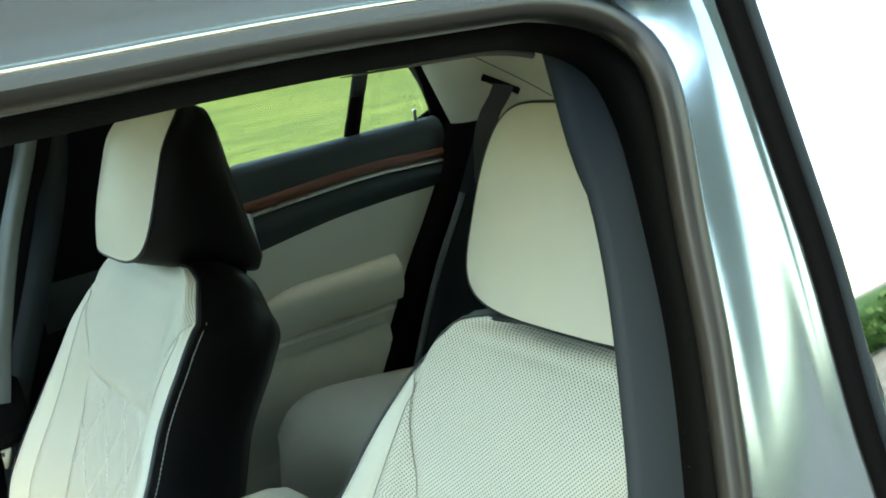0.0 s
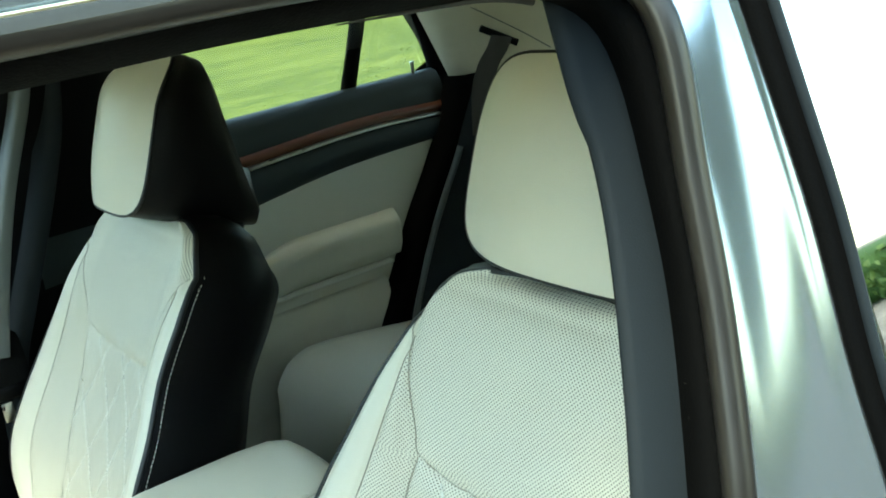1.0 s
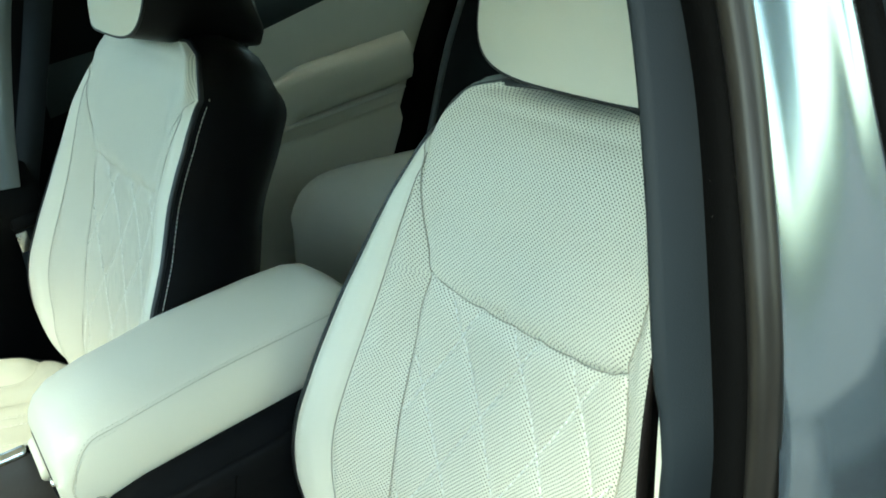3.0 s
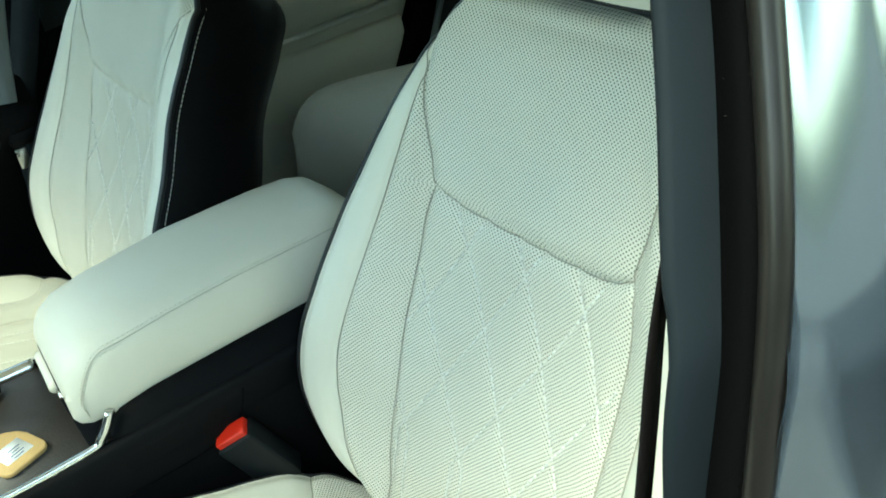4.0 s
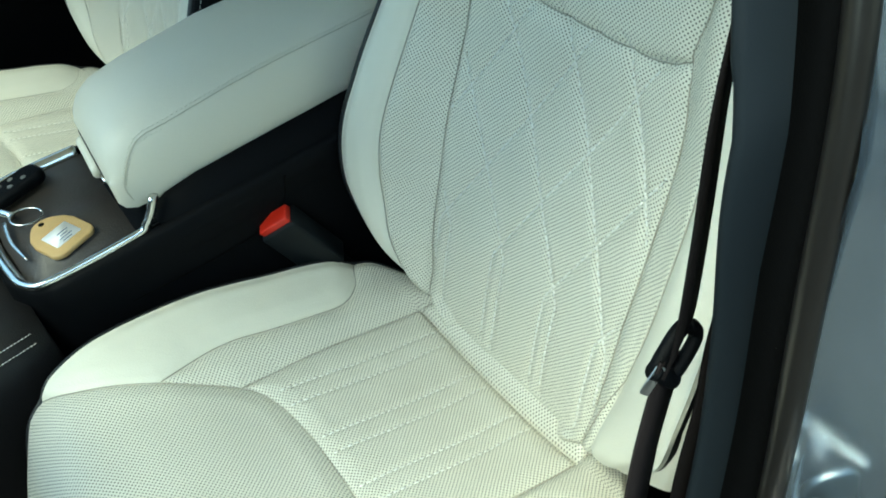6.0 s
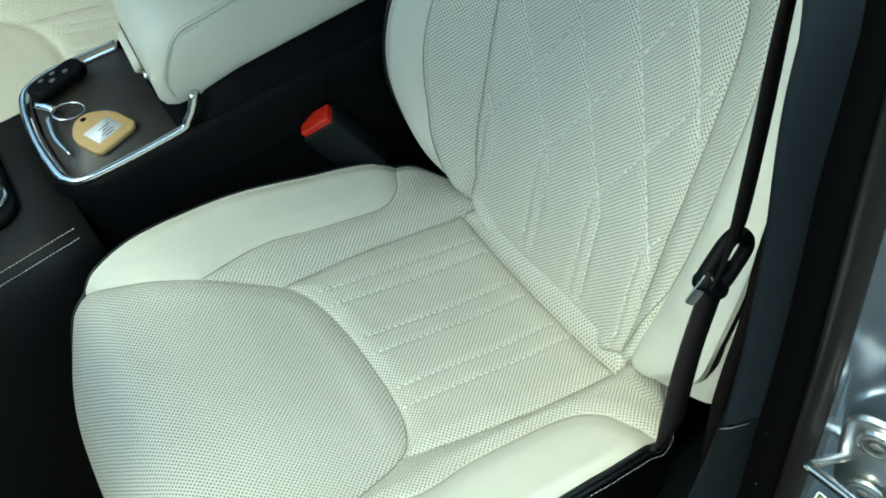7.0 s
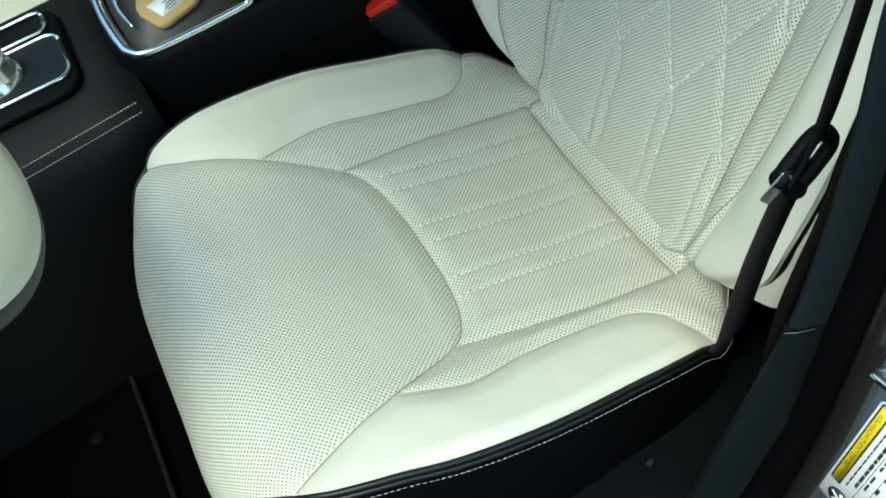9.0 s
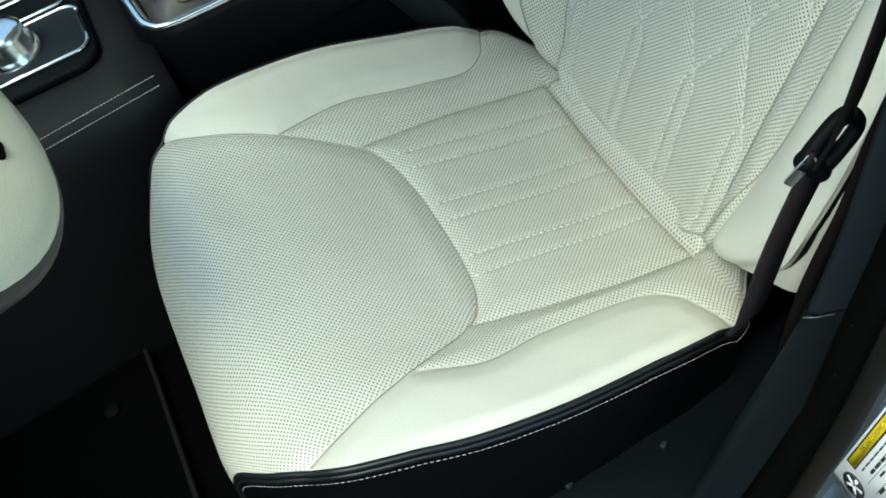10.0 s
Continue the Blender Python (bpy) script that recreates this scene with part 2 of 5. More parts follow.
def inside(poly):
    p = np.array(poly, float)
    q = np.roll(p, -1, axis=0)

    def f(a, b):
        c = (p[:, 1] > b) != (q[:, 1] > b)
        with np.errstate(divide="ignore", invalid="ignore"):
            x = (q[:, 0] - p[:, 0]) * (b - p[:, 1]) / (q[:, 1] - p[:, 1]) + p[:, 0]
        return bool((c & (a < x)).sum() % 2)

    return f


# Cushion: stations from the back (0) to the front roll, by length along the middle.
CU_X = [0.04, 0.0, -0.03, -0.07, -0.15, -0.25, -0.31, -0.37, -0.42, -0.455, -0.478, -0.488, -0.488, -0.482]
CU_Z = [0.445, 0.448, 0.452, 0.460, 0.484, 0.515, 0.541, 0.561, 0.567, 0.553, 0.524, 0.485, 0.44, 0.38]
CU_E = [0.46, 0.47, 0.487, 0.508, 0.535, 0.566, 0.577, 0.581, 0.574, 0.553, 0.523, 0.486, 0.44, 0.38]
CU_W = [0.145, 0.186, 0.222, 0.237, 0.244, 0.247, 0.242, 0.230, 0.213, 0.198, 0.187, 0.180, 0.175, 0.170]
CU_S = np.r_[0, np.cumsum([math.hypot(CU_X[i + 1] - CU_X[i], CU_Z[i + 1] - CU_Z[i]) for i in range(len(CU_X) - 1)])]
cu_x, cu_z, cu_e, cu_w = (curve(CU_S, v) for v in (CU_X, CU_Z, CU_E, CU_W))


def cu_s(x):
    return float(np.interp(-x, [-v for v in CU_X[:12]], CU_S[:12]))


# seams of the cushion, as (s, |v|)
CU_FRONT = fine([(cu_s(-0.215), 0.0), (cu_s(-0.217), 0.05), (cu_s(-0.225), 0.095), (cu_s(-0.246), 0.126), (cu_s(-0.31), 0.158), (cu_s(-0.37), 0.185), (cu_s(-0.43), 0.212)])
CU_SIDE = fine([(0.03, 0.137), (cu_s(-0.07), 0.139), (cu_s(-0.15), 0.136), (cu_s(-0.246), 0.126)])
CU_BOL = fine([(cu_s(-0.045), 0.25), (cu_s(-0.06), 0.218), (cu_s(-0.072), 0.196), (cu_s(-0.10), 0.179), (cu_s(-0.16), 0.177), (cu_s(-0.24), 0.178), (cu_s(-0.31), 0.160)])
CU_ROLL = fine([(cu_s(-0.022), -0.01), (cu_s(-0.022), 0.137)], 12)
cu_seams = [lerp_line(c) for c in (CU_FRONT, CU_SIDE, CU_BOL)]
cu_roll = lerp_line(CU_ROLL)
CU_PLAIN = CU_BOL + [p for p in CU_FRONT if p[1] > 0.160] + [(cu_s(-0.43), 0.4), (cu_s(-0.045), 0.4)]
cu_in, cu_edge = inside(CU_PLAIN), lerp_line(CU_PLAIN)


CU_LINES = (0.102, 0.080, 0.028, 0.004, -0.046, -0.071)


corner_s = [0.0, 0.40, 0.428, 0.478, 0.516, 0.553, 0.593, 0.638, 0.70]
corner = [curve(corner_s, v) for v in ([0, 0, 0.0015, 0.004, -0.0039, -0.0136, -0.0121, -0.0167, -0.0214], [0, 0, 0.0022, 0.0072, 0.018, 0.0338, 0.030, 0.0281, 0.03], [0, 0, 0.0011, 0.0033, 0.0097, 0.0175, 0.0235, 0.0243, 0.0136])]


def cu_v(s, v):
    """Distance from the middle as the seams count it: the outer bolster is widened to fit the camera's view."""
    a = abs(v)
    return a if v > 0 else a + 0.013 * smooth(0.139, 0.158, a) * (1 - smooth(0.24, 0.31, s))


def cu_point(s, v):
    w = cu_w(s)
    q = min(abs(v) / w, 1)
    zc, ze = cu_z(s), cu_e(s)
    z = zc + (ze - zc) * q**2.3
    x = cu_x(s)
    d = min(f(s, cu_v(s, v)) for f in cu_seams)
    dr = cu_roll(s, abs(v))
    ease = 1 - smooth(0.33, 0.46, s)
    lift = (0.006 * math.sin(math.pi * smooth(0.5, 1.0, q)) - 0.007 * smooth(0.92, 1.0, q) ** 2) * ease
    lift += 0.004 * smooth(0, 0.022, min(d, dr)) - 0.0028 * math.exp(-((d / 0.0028) ** 2)) - 0.009 * math.exp(-((dr / 0.003) ** 2))
    if 0.07 < s < 0.25 and abs(v) < 0.12:
        lift -= 0.0016 * math.exp(-((min(abs(v - c) for c in CU_LINES) / 0.003) ** 2))
    if s < cu_s(-0.022):
        lift += 0.012 * smooth(0, 0.02, dr) * (1 - smooth(0.12, 0.14, abs(v)))
    # the front roll turns from up to ahead
    n = Vector((-smooth(0.40, 0.56, s), 0, 1 - smooth(0.44, 0.58, s))).normalized()
    p = Vector((x, v, z)) + n * lift
    p.z += 0.0014 * noise.noise(Vector((s * 14, v * 14, 1.0))) + 0.0006 * noise.noise(Vector((s * 38, v * 30, 4.0)))
    if s > 0.44:
        p.x += 0.022 * q**4 * smooth(0.44, 0.56, s)
    if v < 0:
        p += Vector([c(s) for c in corner]) * q**3 + Vector((0, 0.005, 0.003)) * q**3 * smooth(0.05, 0.15, s) * (1 - smooth(0.38, 0.46, s))
    else:
        p.z += 0.003 * q**3 * smooth(0.10, 0.22, s) * (1 - smooth(0.40, 0.50, s))
    return p


def perforated_sheet(name, rows_uv, point, region, material, parent, label=""):
    """A skin with the UV map 'flat' in metres and the signed distance 'perforated' to the plain panels."""
    rows = [[point(a, b) for a, b in r] for r in rows_uv]
    bm = sheet(rows)
    flat = [q for r in rows_uv for q in r]
    laid = []
    for r, ab in zip(rows, rows_uv):
        d = np.r_[0, np.cumsum([(q - p).length for p, q in zip(r, r[1:])])]
        laid += [(ab[0][0], float(v - d[len(d) // 2])) for v in d]
    me = bpy.data.meshes.new(name)
    bm.normal_update()
    if bm.faces[0:1] and sum((f.normal.z - 0.6 * f.normal.x) for f in bm.faces) < 0:
        bmesh.ops.reverse_faces(bm, faces=bm.faces[:])
    bm.to_mesh(me)
    bm.free()
    me.materials.append(material)
    uv = me.uv_layers.new(name="flat")
    loops = np.zeros(len(me.loops), dtype=np.int32)
    me.loops.foreach_get("vertex_index", loops)
    uv.data.foreach_set("uv", np.array(laid, dtype=np.float32)[loops].ravel())
    at = me.attributes.new("perforated", "FLOAT", "POINT")
    at.data.foreach_set("value", np.array([region(a, b) for a, b in flat], dtype=np.float32))
    me.polygons.foreach_set("use_smooth", np.ones(len(me.polygons), dtype=bool))
    ob = new(name, me)
    ob.parent = parent
    if label:
        ob["label"] = label
    return ob


def cu_region(s, v):
    a = cu_v(s, v)
    d = cu_edge(s, a)
    return -d if cu_in(s, a) else d


# Backrest: L along its middle, up from the cushion; v across; the frame of its plane.
BK_O, BK_UP, BK_OUT = Vector((0.0, 0, 0.45)), Vector((0.355, 0, 0.935)), Vector((-0.935, 0, 0.355))
BK_L = [-0.04, 0.0, 0.015, 0.028, 0.05, 0.085, 0.115, 0.17, 0.26, 0.34, 0.42, 0.50, 0.55, 0.585, 0.605, 0.612]
BK_W = [0.095, 0.124, 0.138, 0.164, 0.196, 0.227, 0.250, 0.262, 0.258, 0.245, 0.221, 0.193, 0.172, 0.150, 0.125, 0.100]
BK_E = [-0.020, 0.003, 0.012, 0.022, 0.044, 0.066, 0.078, 0.088, 0.078, 0.063, 0.050, 0.034, 0.022, 0.012, 0.004, 0.0]
BK_C = [-0.028, 0.002, 0.006, 0.007, 0.008, 0.009, 0.009, 0.008, 0.004, 0.0, 0.006, 0.010, 0.008, 0.0, -0.012, -0.030]
# the outer side panel reaches lower than the front
SIDE_L = [-0.04, 0.0, 0.05, 0.10, 0.17]
side_w, side_e = curve(SIDE_L, [0.222, 0.232, 0.246, 0.256, 0.262]), curve(SIDE_L, [0.045, 0.052, 0.062, 0.076, 0.088])
shell_depth = curve([-0.04, 0.15, 0.30, 0.40, 0.50, 0.56, 0.612], [0.62, 0.64, 0.70, 0.76, 0.90, 0.95, 0.80])
bk_w, bk_e, bk_c = (curve(BK_L, v) for v in (BK_W, BK_E, BK_C))
BK_SHOULDER = fine([(0.394, 0.0), (0.395, 0.045), (0.400, 0.104), (0.414, 0.136)])
BK_SIDE = fine([(0.0, 0.132), (0.06, 0.137), (0.12, 0.142), (0.26, 0.148), (0.36, 0.145), (0.414, 0.136), (0.46, 0.146), (0.51, 0.158), (0.56, 0.172)])
QUILT = (-0.291, -0.208, -0.125, -0.042, 0.042, 0.125, 0.208, 0.291)
BK_BOL = fine([(0.0, 0.158), (0.05, 0.176), (0.10, 0.196), (0.16, 0.212), (0.22, 0.216), (0.313, 0.206), (0.40, 0.188), (0.47, 0.172), (0.53, 0.164)])
bk_seams = [lerp_line(c) for c in (BK_SHOULDER, BK_SIDE, BK_BOL)]
BK_PLAIN = BK_BOL + [p for p in BK_SIDE if p[0] > 0.53] + [(0.57, 0.4), (-0.01, 0.4)]
bk_in, bk_edge = inside(BK_PLAIN), lerp_line(BK_PLAIN)


near_shift = curve([-0.05, 0.0, 0.05, 0.10, 0.15, 0.23, 0.31, 0.42, 0.62], [0.010, 0.018, 0.030, 0.036, 0.035, 0.028, 0.013, 0.0, 0.0])


def bk_v(l, v):
    """Distance from the middle as the seams count it: each side's bolster seam is shifted to fit the camera's view."""
    a = abs(v)
    return a + (0.006 if v > 0 else near_shift(l)) * smooth(0.150, 0.172, a)


def bk_point(l, v, grow=0.0):
    """A point of the backrest's skin; grow widens the camera-side shoulder to fit the view."""
    w = bk_w(l)
    q = min(abs(v) / w, 1)
    out = bk_c(l) + (bk_e(l) - bk_c(l)) * q**2.6
    d = min(f(l, bk_v(l, v)) for f in bk_seams)
    out += 0.010 * math.sin(math.pi * smooth(0.62, 1.0, q)) * (1 - smooth(0.45, 0.6, l)) - 0.012 * smooth(0.9, 1.0, q) ** 2
    out += 0.004 * smooth(0, 0.022, d) - 0.0028 * math.exp(-((d / 0.0028) ** 2))
    if abs(v) < 0.14 and 0.02 < l < 0.41:
        near = 1.0
        for p0 in QUILT:
            for sg in (1, -1):
                near = min(near, abs(v - (p0 - sg * 0.009 + sg * 0.58 * max(l - 0.13, 0))))
        out -= 0.0030 * math.exp(-((near / 0.006) ** 2))
    if abs(v) < 0.15:
        # the shoulder panel stands a little proud of the quilted one
        over = l - (0.394 + 0.0011 * (abs(v) / 0.136) ** 2 + 0.019 * (abs(v) / 0.136) ** 4)
        out += 0.0045 * smooth(0.0, 0.006, over) * (1 - smooth(0.02, 0.09, over)) * (1 - smooth(0.12, 0.15, abs(v)))
    out += 0.0016 * noise.noise(Vector((l * 12, v * 12, 7.0))) + 0.0005 * noise.noise(Vector((l * 34, v * 30, 2.0)))
    p = BK_O + BK_UP * l + BK_OUT * out
    p.y = v if v > 0 else v * (1 + grow * smooth(0.38, 0.60, l))
    return p


def bk_region(l, v):
    a = bk_v(l, v)
    d = bk_edge(l, a)
    return -d if bk_in(l, a) else d


def spread(lo, hi, n):
    return [lo + (hi - lo) * i / (n - 1) for i in range(n)]


def headrest_ring(k, width=0.142, grow=0.0, tall=0.106, e=0.46):
    """Outline of the headrest's front, seen from ahead: points (v, h) round it."""
    out = []
    for i in range(k):
        a = 2 * math.pi * i / k
        c, s = math.cos(a), math.sin(a)
        x, y = abs(c) ** e * math.copysign(1, c), abs(s) ** e * math.copysign(1, s)
        wide = width - 0.022 * max(y, 0) ** 2
        out.append(((wide + grow) * x, (tall + grow) * y))
    return out


def front_seat(name, at, label, head_out=0.0, head_wide=0.142, cream_side=0, mesh_s=240, mesh_v=200, bend=0.0, puff=1.01, tall=0.106, square=0.46, shoulder=0.0, nod=0.0, head_at=0.722):
    seat = thing(name, at, label, "car seat", "front seats")
    # cushion
    n_s, n_v = mesh_s, mesh_v
    ss = spread(0.0, CU_S[-1], n_s)
    grid = [[(s, cu_w(s) * b) for b in spread(-1, 1, n_v)] for s in ss]
    cushion = perforated_sheet("cushion", grid, cu_point, cu_region, M_PERF, seat, "cream leather seat cushion with perforated middle panels")
    edge = lambda sd: [cu_point(s, sd * cu_w(s)) for s in spread(0.02, CU_S[-1], 70)]
    for sd in (-1, 1):
        e = edge(sd)
        part("piping", tube([p + Vector((0, sd * 0.0025, -0.0015)) for p in e], 0.0025, 8), M_PIPE, cushion, "black piping")
        part("piping", tube([p + Vector((0, sd * 0.0045, -0.0075)) for p in e], 0.0021, 8), M_PIPE, cushion, "black piping")
        low = 0.33
        rows = [[p + Vector((0, sd * 0.004, -0.004)) for p in e], [p + Vector((0, sd * 0.007, -0.03)) for p in e]]
        rows += [[Vector((p.x, p.y + sd * (0.007 - 0.02 * k), p.z - 0.03 - (p.z - 0.03 - low) * k)) for p in e] for k in (0.3, 0.6, 1.0)]
        part("cushion_side", sheet(rows), M_BLACKL, seat, "black leather cushion side")
        part("side_stitching", stitches([p + Vector((0, sd * 0.0072, -0.0135)) for p in e[:57]], 0.0050, 0.0030, 0.00023), M_THREAD, cushion, "pale stitching")
    for line in (CU_FRONT, CU_SIDE, CU_BOL, CU_ROLL):
        for sd in (-1, 1):
            pts = [cu_point(a, sd * max(b - (0.013 * (1 - smooth(0.24, 0.31, a)) if sd < 0 and line is CU_BOL else 0), 0)) + Vector((-0.0006, 0, 0.0013)) for a, b in line if b < cu_w(a)]
            # the roll's tube carries the crease shade as a dark colour
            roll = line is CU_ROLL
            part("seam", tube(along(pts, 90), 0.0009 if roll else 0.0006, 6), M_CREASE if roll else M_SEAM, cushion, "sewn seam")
    for v0 in CU_LINES:
        bm = bmesh.new()
        stitches([cu_point(s, v0 + 0.001 * math.sin(30 * s)) + Vector((0, 0, 0.0004)) for s in spread(cu_s(-0.030), cu_s(-0.212 - 0.8 * v0 * v0), 60)], 0.0075, 0.0050, 0.0009, bm)
        part("stitch_line", bm, M_THREAD, cushion, "pale stitched line")
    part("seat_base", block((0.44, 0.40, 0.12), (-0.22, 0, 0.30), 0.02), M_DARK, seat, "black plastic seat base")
    # backrest
    n_l = mesh_s
    skin = lambda l, v: bk_point(l, v, shoulder)
    ls = spread(BK_L[0], BK_L[-1], n_l)
    grid = [[(l, bk_w(l) * b) for b in spread(-1, 1, n_v)] for l in ls]
    back = perforated_sheet("backrest", grid, skin, bk_region, M_PERF, seat, "cream leather backrest with quilted perforated middle")
    rim = [skin(l, -bk_w(l)) for l in spread(0.0, BK_L[-1], 60)] + [skin(BK_L[-1], bk_w(BK_L[-1]) * b) for b in spread(-0.9, 0.9, 12)] + [skin(l, bk_w(l)) for l in reversed(spread(0.0, BK_L[-1], 60))]
    half = len(rim) // 2
    for sd, run in ((-1, rim[: half + 1]), (1, rim[half:])):
        low_end = [p for p in run if (p - BK_O).dot(BK_UP) < 0.46]
        rest_of = [p for p in run if (p - BK_O).dot(BK_UP) > 0.45]
        if sd != cream_side:
            part("piping", tube([p - BK_OUT * 0.003 for p in run], 0.0042, 8), M_PIPE, back, "black piping")
            continue
        part("piping", tube([p - BK_OUT * 0.003 for p in rest_of], 0.0042, 8), M_PIPE, back, "black piping")
        out = Vector((0, sd, 0))
        wide = []
        for l in spread(0.095, 0.46, len(low_end)):
            low = l < 0.17
            q = BK_O + BK_UP * l + BK_OUT * ((side_e(l) if low else bk_e(l)) - 0.012)
            q.y = sd * (side_w(l) if low else bk_w(l))
            wide.append(q)
        first = [skin(l, sd * bk_w(l)) for l in spread(0.045, 0.46, len(low_end))]
        rows = [first] + [[p + BK_OUT * o + out * g for p in wide] for o, g in ((-0.001, 0.001), (-0.004, 0.005), (-0.02, 0.016), (-0.05, 0.025), (-0.085, 0.026), (-0.10, 0.014))]
        bm = sheet(rows)
        bmesh.ops.recalc_face_normals(bm, faces=bm.faces)
        part("side_panel", bm, M_CREAM, back, "cream leather outer side")
    # black shell behind the rim
    mid = Vector((0, 0, 0))
    rows = []
    for depth, grow in ((0.004, 0.002), (0.025, 0.009), (0.07, 0.012), (0.105, 0.004), (0.135, -0.025), (0.145, -0.07)):
        row = []
        for p in rim:
            rel = (p - BK_O).dot(BK_UP)
            c = Vector((0, p.y, 0)).normalized() if abs(p.y) > 0.09 else Vector((0, p.y / 0.09, 0))
            up = BK_UP * (grow * smooth(0.5, 0.62, rel))
            plane = BK_O + BK_UP * rel
            plane.y = p.y
            back_out = (p - plane).dot(BK_OUT)
            deep = depth * shell_depth(rel)
            out = back_out * (1 - smooth(0.0, 0.14, depth)) - deep
            row.append(plane + BK_OUT * out + c * grow + up)
        rows.append(row)
    bm = sheet(rows)
    bm.verts.ensure_lookup_table()
    last = [bm.verts[len(bm.verts) - len(rim) + i] for i in range(len(rim))]
    bm.faces.new(last)
    bmesh.ops.recalc_face_normals(bm, faces=bm.faces)
    part("back_shell", bm, M_BLACKL, seat, "black leather backrest side and back")
    part("shell_stitching", stitches([p - BK_OUT * 0.012 + Vector((0, math.copysign(0.0052, p.y), 0)) for p in (rim[-56:-4] if cream_side < 0 else rim[4:56])], 0.0062, 0.0044, 0.0005), M_THREAD, back, "pale stitching")
    for line in (BK_SHOULDER, BK_SIDE, BK_BOL):
        for sd in (-1, 1):
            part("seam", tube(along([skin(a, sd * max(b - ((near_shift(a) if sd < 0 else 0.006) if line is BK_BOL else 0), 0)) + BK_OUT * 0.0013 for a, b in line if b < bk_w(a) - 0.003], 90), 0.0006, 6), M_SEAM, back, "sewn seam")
    side_at = curve([p[0] for p in BK_SIDE], [p[1] for p in BK_SIDE])
    for p0 in QUILT:
        for sg in (1, -1):
            line = []
            for l in spread(0.03, 0.41, 110):
                v = p0 - sg * 0.009 + sg * 0.58 * max(l - 0.13, 0)
                top = 0.391 + 0.55 * v * v
                if abs(v) < side_at(l) - 0.004 and l < top:
                    line.append(skin(l, v) + BK_OUT * 0.0003)
                elif line:
                    break
            if len(line) > 3:
                part("stitch_line", stitches(line, 0.0078, 0.0056, 0.0011), M_THREAD, back, "pale diamond stitching")
    # headrest
    front, k = [], 72
    hc = BK_O + BK_UP * head_at + BK_OUT * head_out
    ring = headrest_ring(k, head_wide, 0.0, tall, square)

    def hp(v, h, out):
        """A point of the headrest, which nods forward and narrows upwards."""
        ahead = nod * (h + 0.05)
        q = hc + BK_UP * h + BK_OUT * (out + ahead)
        q.y = v * (1 - 1.25 * ahead / head_wide)
        return q

    rows = [[hp(v * f, 0.03 * (1 - f) + h * f, 0.012 + 0.022 * (1 - f**2.4) - 0.02 * (abs(v) / 0.14) ** 2 * f - bend * max(h * f - 0.02, 0) ** 2) for v, h in ring] for f in (1.0, 0.985, 0.96, 0.92, 0.86, 0.75, 0.6, 0.4, 0.2, 0.04)]
    bm = sheet(rows, None, True)
    bm.verts.ensure_lookup_table()
    bm.faces.new([bm.verts[len(bm.verts) - k + i] for i in range(k)])
    bmesh.ops.recalc_face_normals(bm, faces=bm.faces)
    head = part("headrest", bm, M_CREAM, seat, "cream leather headrest front")
    line = rows[0] + [rows[0][0]]
    part("piping", tube([p - BK_OUT * 0.002 for p in line], 0.0026, 8), M_PIPE, head, "black piping")
    rows2 = [[hp(v * f * g, h * f + dh, rows_out * (0.78 - 3.5 * h) - bend * max(h - 0.02, 0) ** 2 * (1 if rows_out > -0.04 else 0.5)) for v, h in ring] for f, g, rows_out, dh in ((1.0, 1.0, -0.008, 0), (1.01, (1 + puff) / 2, -0.02, 0), (1.01, puff, -0.045, 0), (1.01, puff, -0.08, 0), (0.99, puff, -0.13, 0), (0.93, puff, -0.155, -0.004), (0.75, puff, -0.165, -0.01), (0.1, 1.0, -0.168, -0.02))]
    for i, (v, h) in enumerate(ring):
        rows2[0][i] = rows[0][i] - BK_OUT * 0.002
    bm = sheet(rows2, None, True)
    bm.verts.ensure_lookup_table()
    bm.faces.new([bm.verts[len(bm.verts) - k + i] for i in range(k)])
    bmesh.ops.recalc_face_normals(bm, faces=bm.faces)
    part("headrest_cover", bm, M_BLACKL, head, "black leather headrest side and back")
    part("headrest_neck", block((0.06, 0.2, 0.05), tuple(BK_O + BK_UP * 0.606 - BK_OUT * 0.085), 0.012, turn=Matrix.Rotation(radians(20.8), 3, "Y")), M_BLACKL, seat, "black headrest base")
    return seat


driver = front_seat("car_seat", (0, -0.38, 0), "cream leather driver seat with perforated panels and black piping", 0.0, 0.160, -1, tall=0.100, square=0.53, nod=0.24, head_at=0.716)
passenger = front_seat("car_seat", (-0.10, 0.38, -0.004), "cream leather passenger seat with black leather sides and headrest cover", 0.047, 0.108, 0, 120, 110, 4.5, 1.17, 0.118, 0.44, 0.30)


# ---------------------------------------------------------------- door opening on the driver's side
def lean(z):
    return 0.25 * max(z - 0.95, 0)


def opening_line(coef, y0, rail_z, corner_x, foot=0.36, n=180):
    """One line of the door opening: up the middle pillar, round the corner and ahead along the roof rail."""
    pts = []
    for z in (foot, 0.45, 0.55, 0.7, 0.85, 1.0, 1.12, 1.20):
        pts.append((coef(z), y0 + lean(z), z))
    yr = y0 + lean(rail_z)
    top = coef(1.26)
    pts.append((top, y0 + lean(1.26), rail_z - 0.048))
    pts.append((top - 0.012, yr, rail_z - 0.018))
    pts.append((corner_x, yr, rail_z - 0.002))
    pts += [(corner_x - 0.06, yr, rail_z + 0.001), (-0.2, yr, rail_z), (-0.4, yr - 0.004, rail_z - 0.012), (-0.62, yr - 0.02, rail_z - 0.07)]
    return along(pts, n)


def down(z, a, b):
    return smooth(b, a, z)


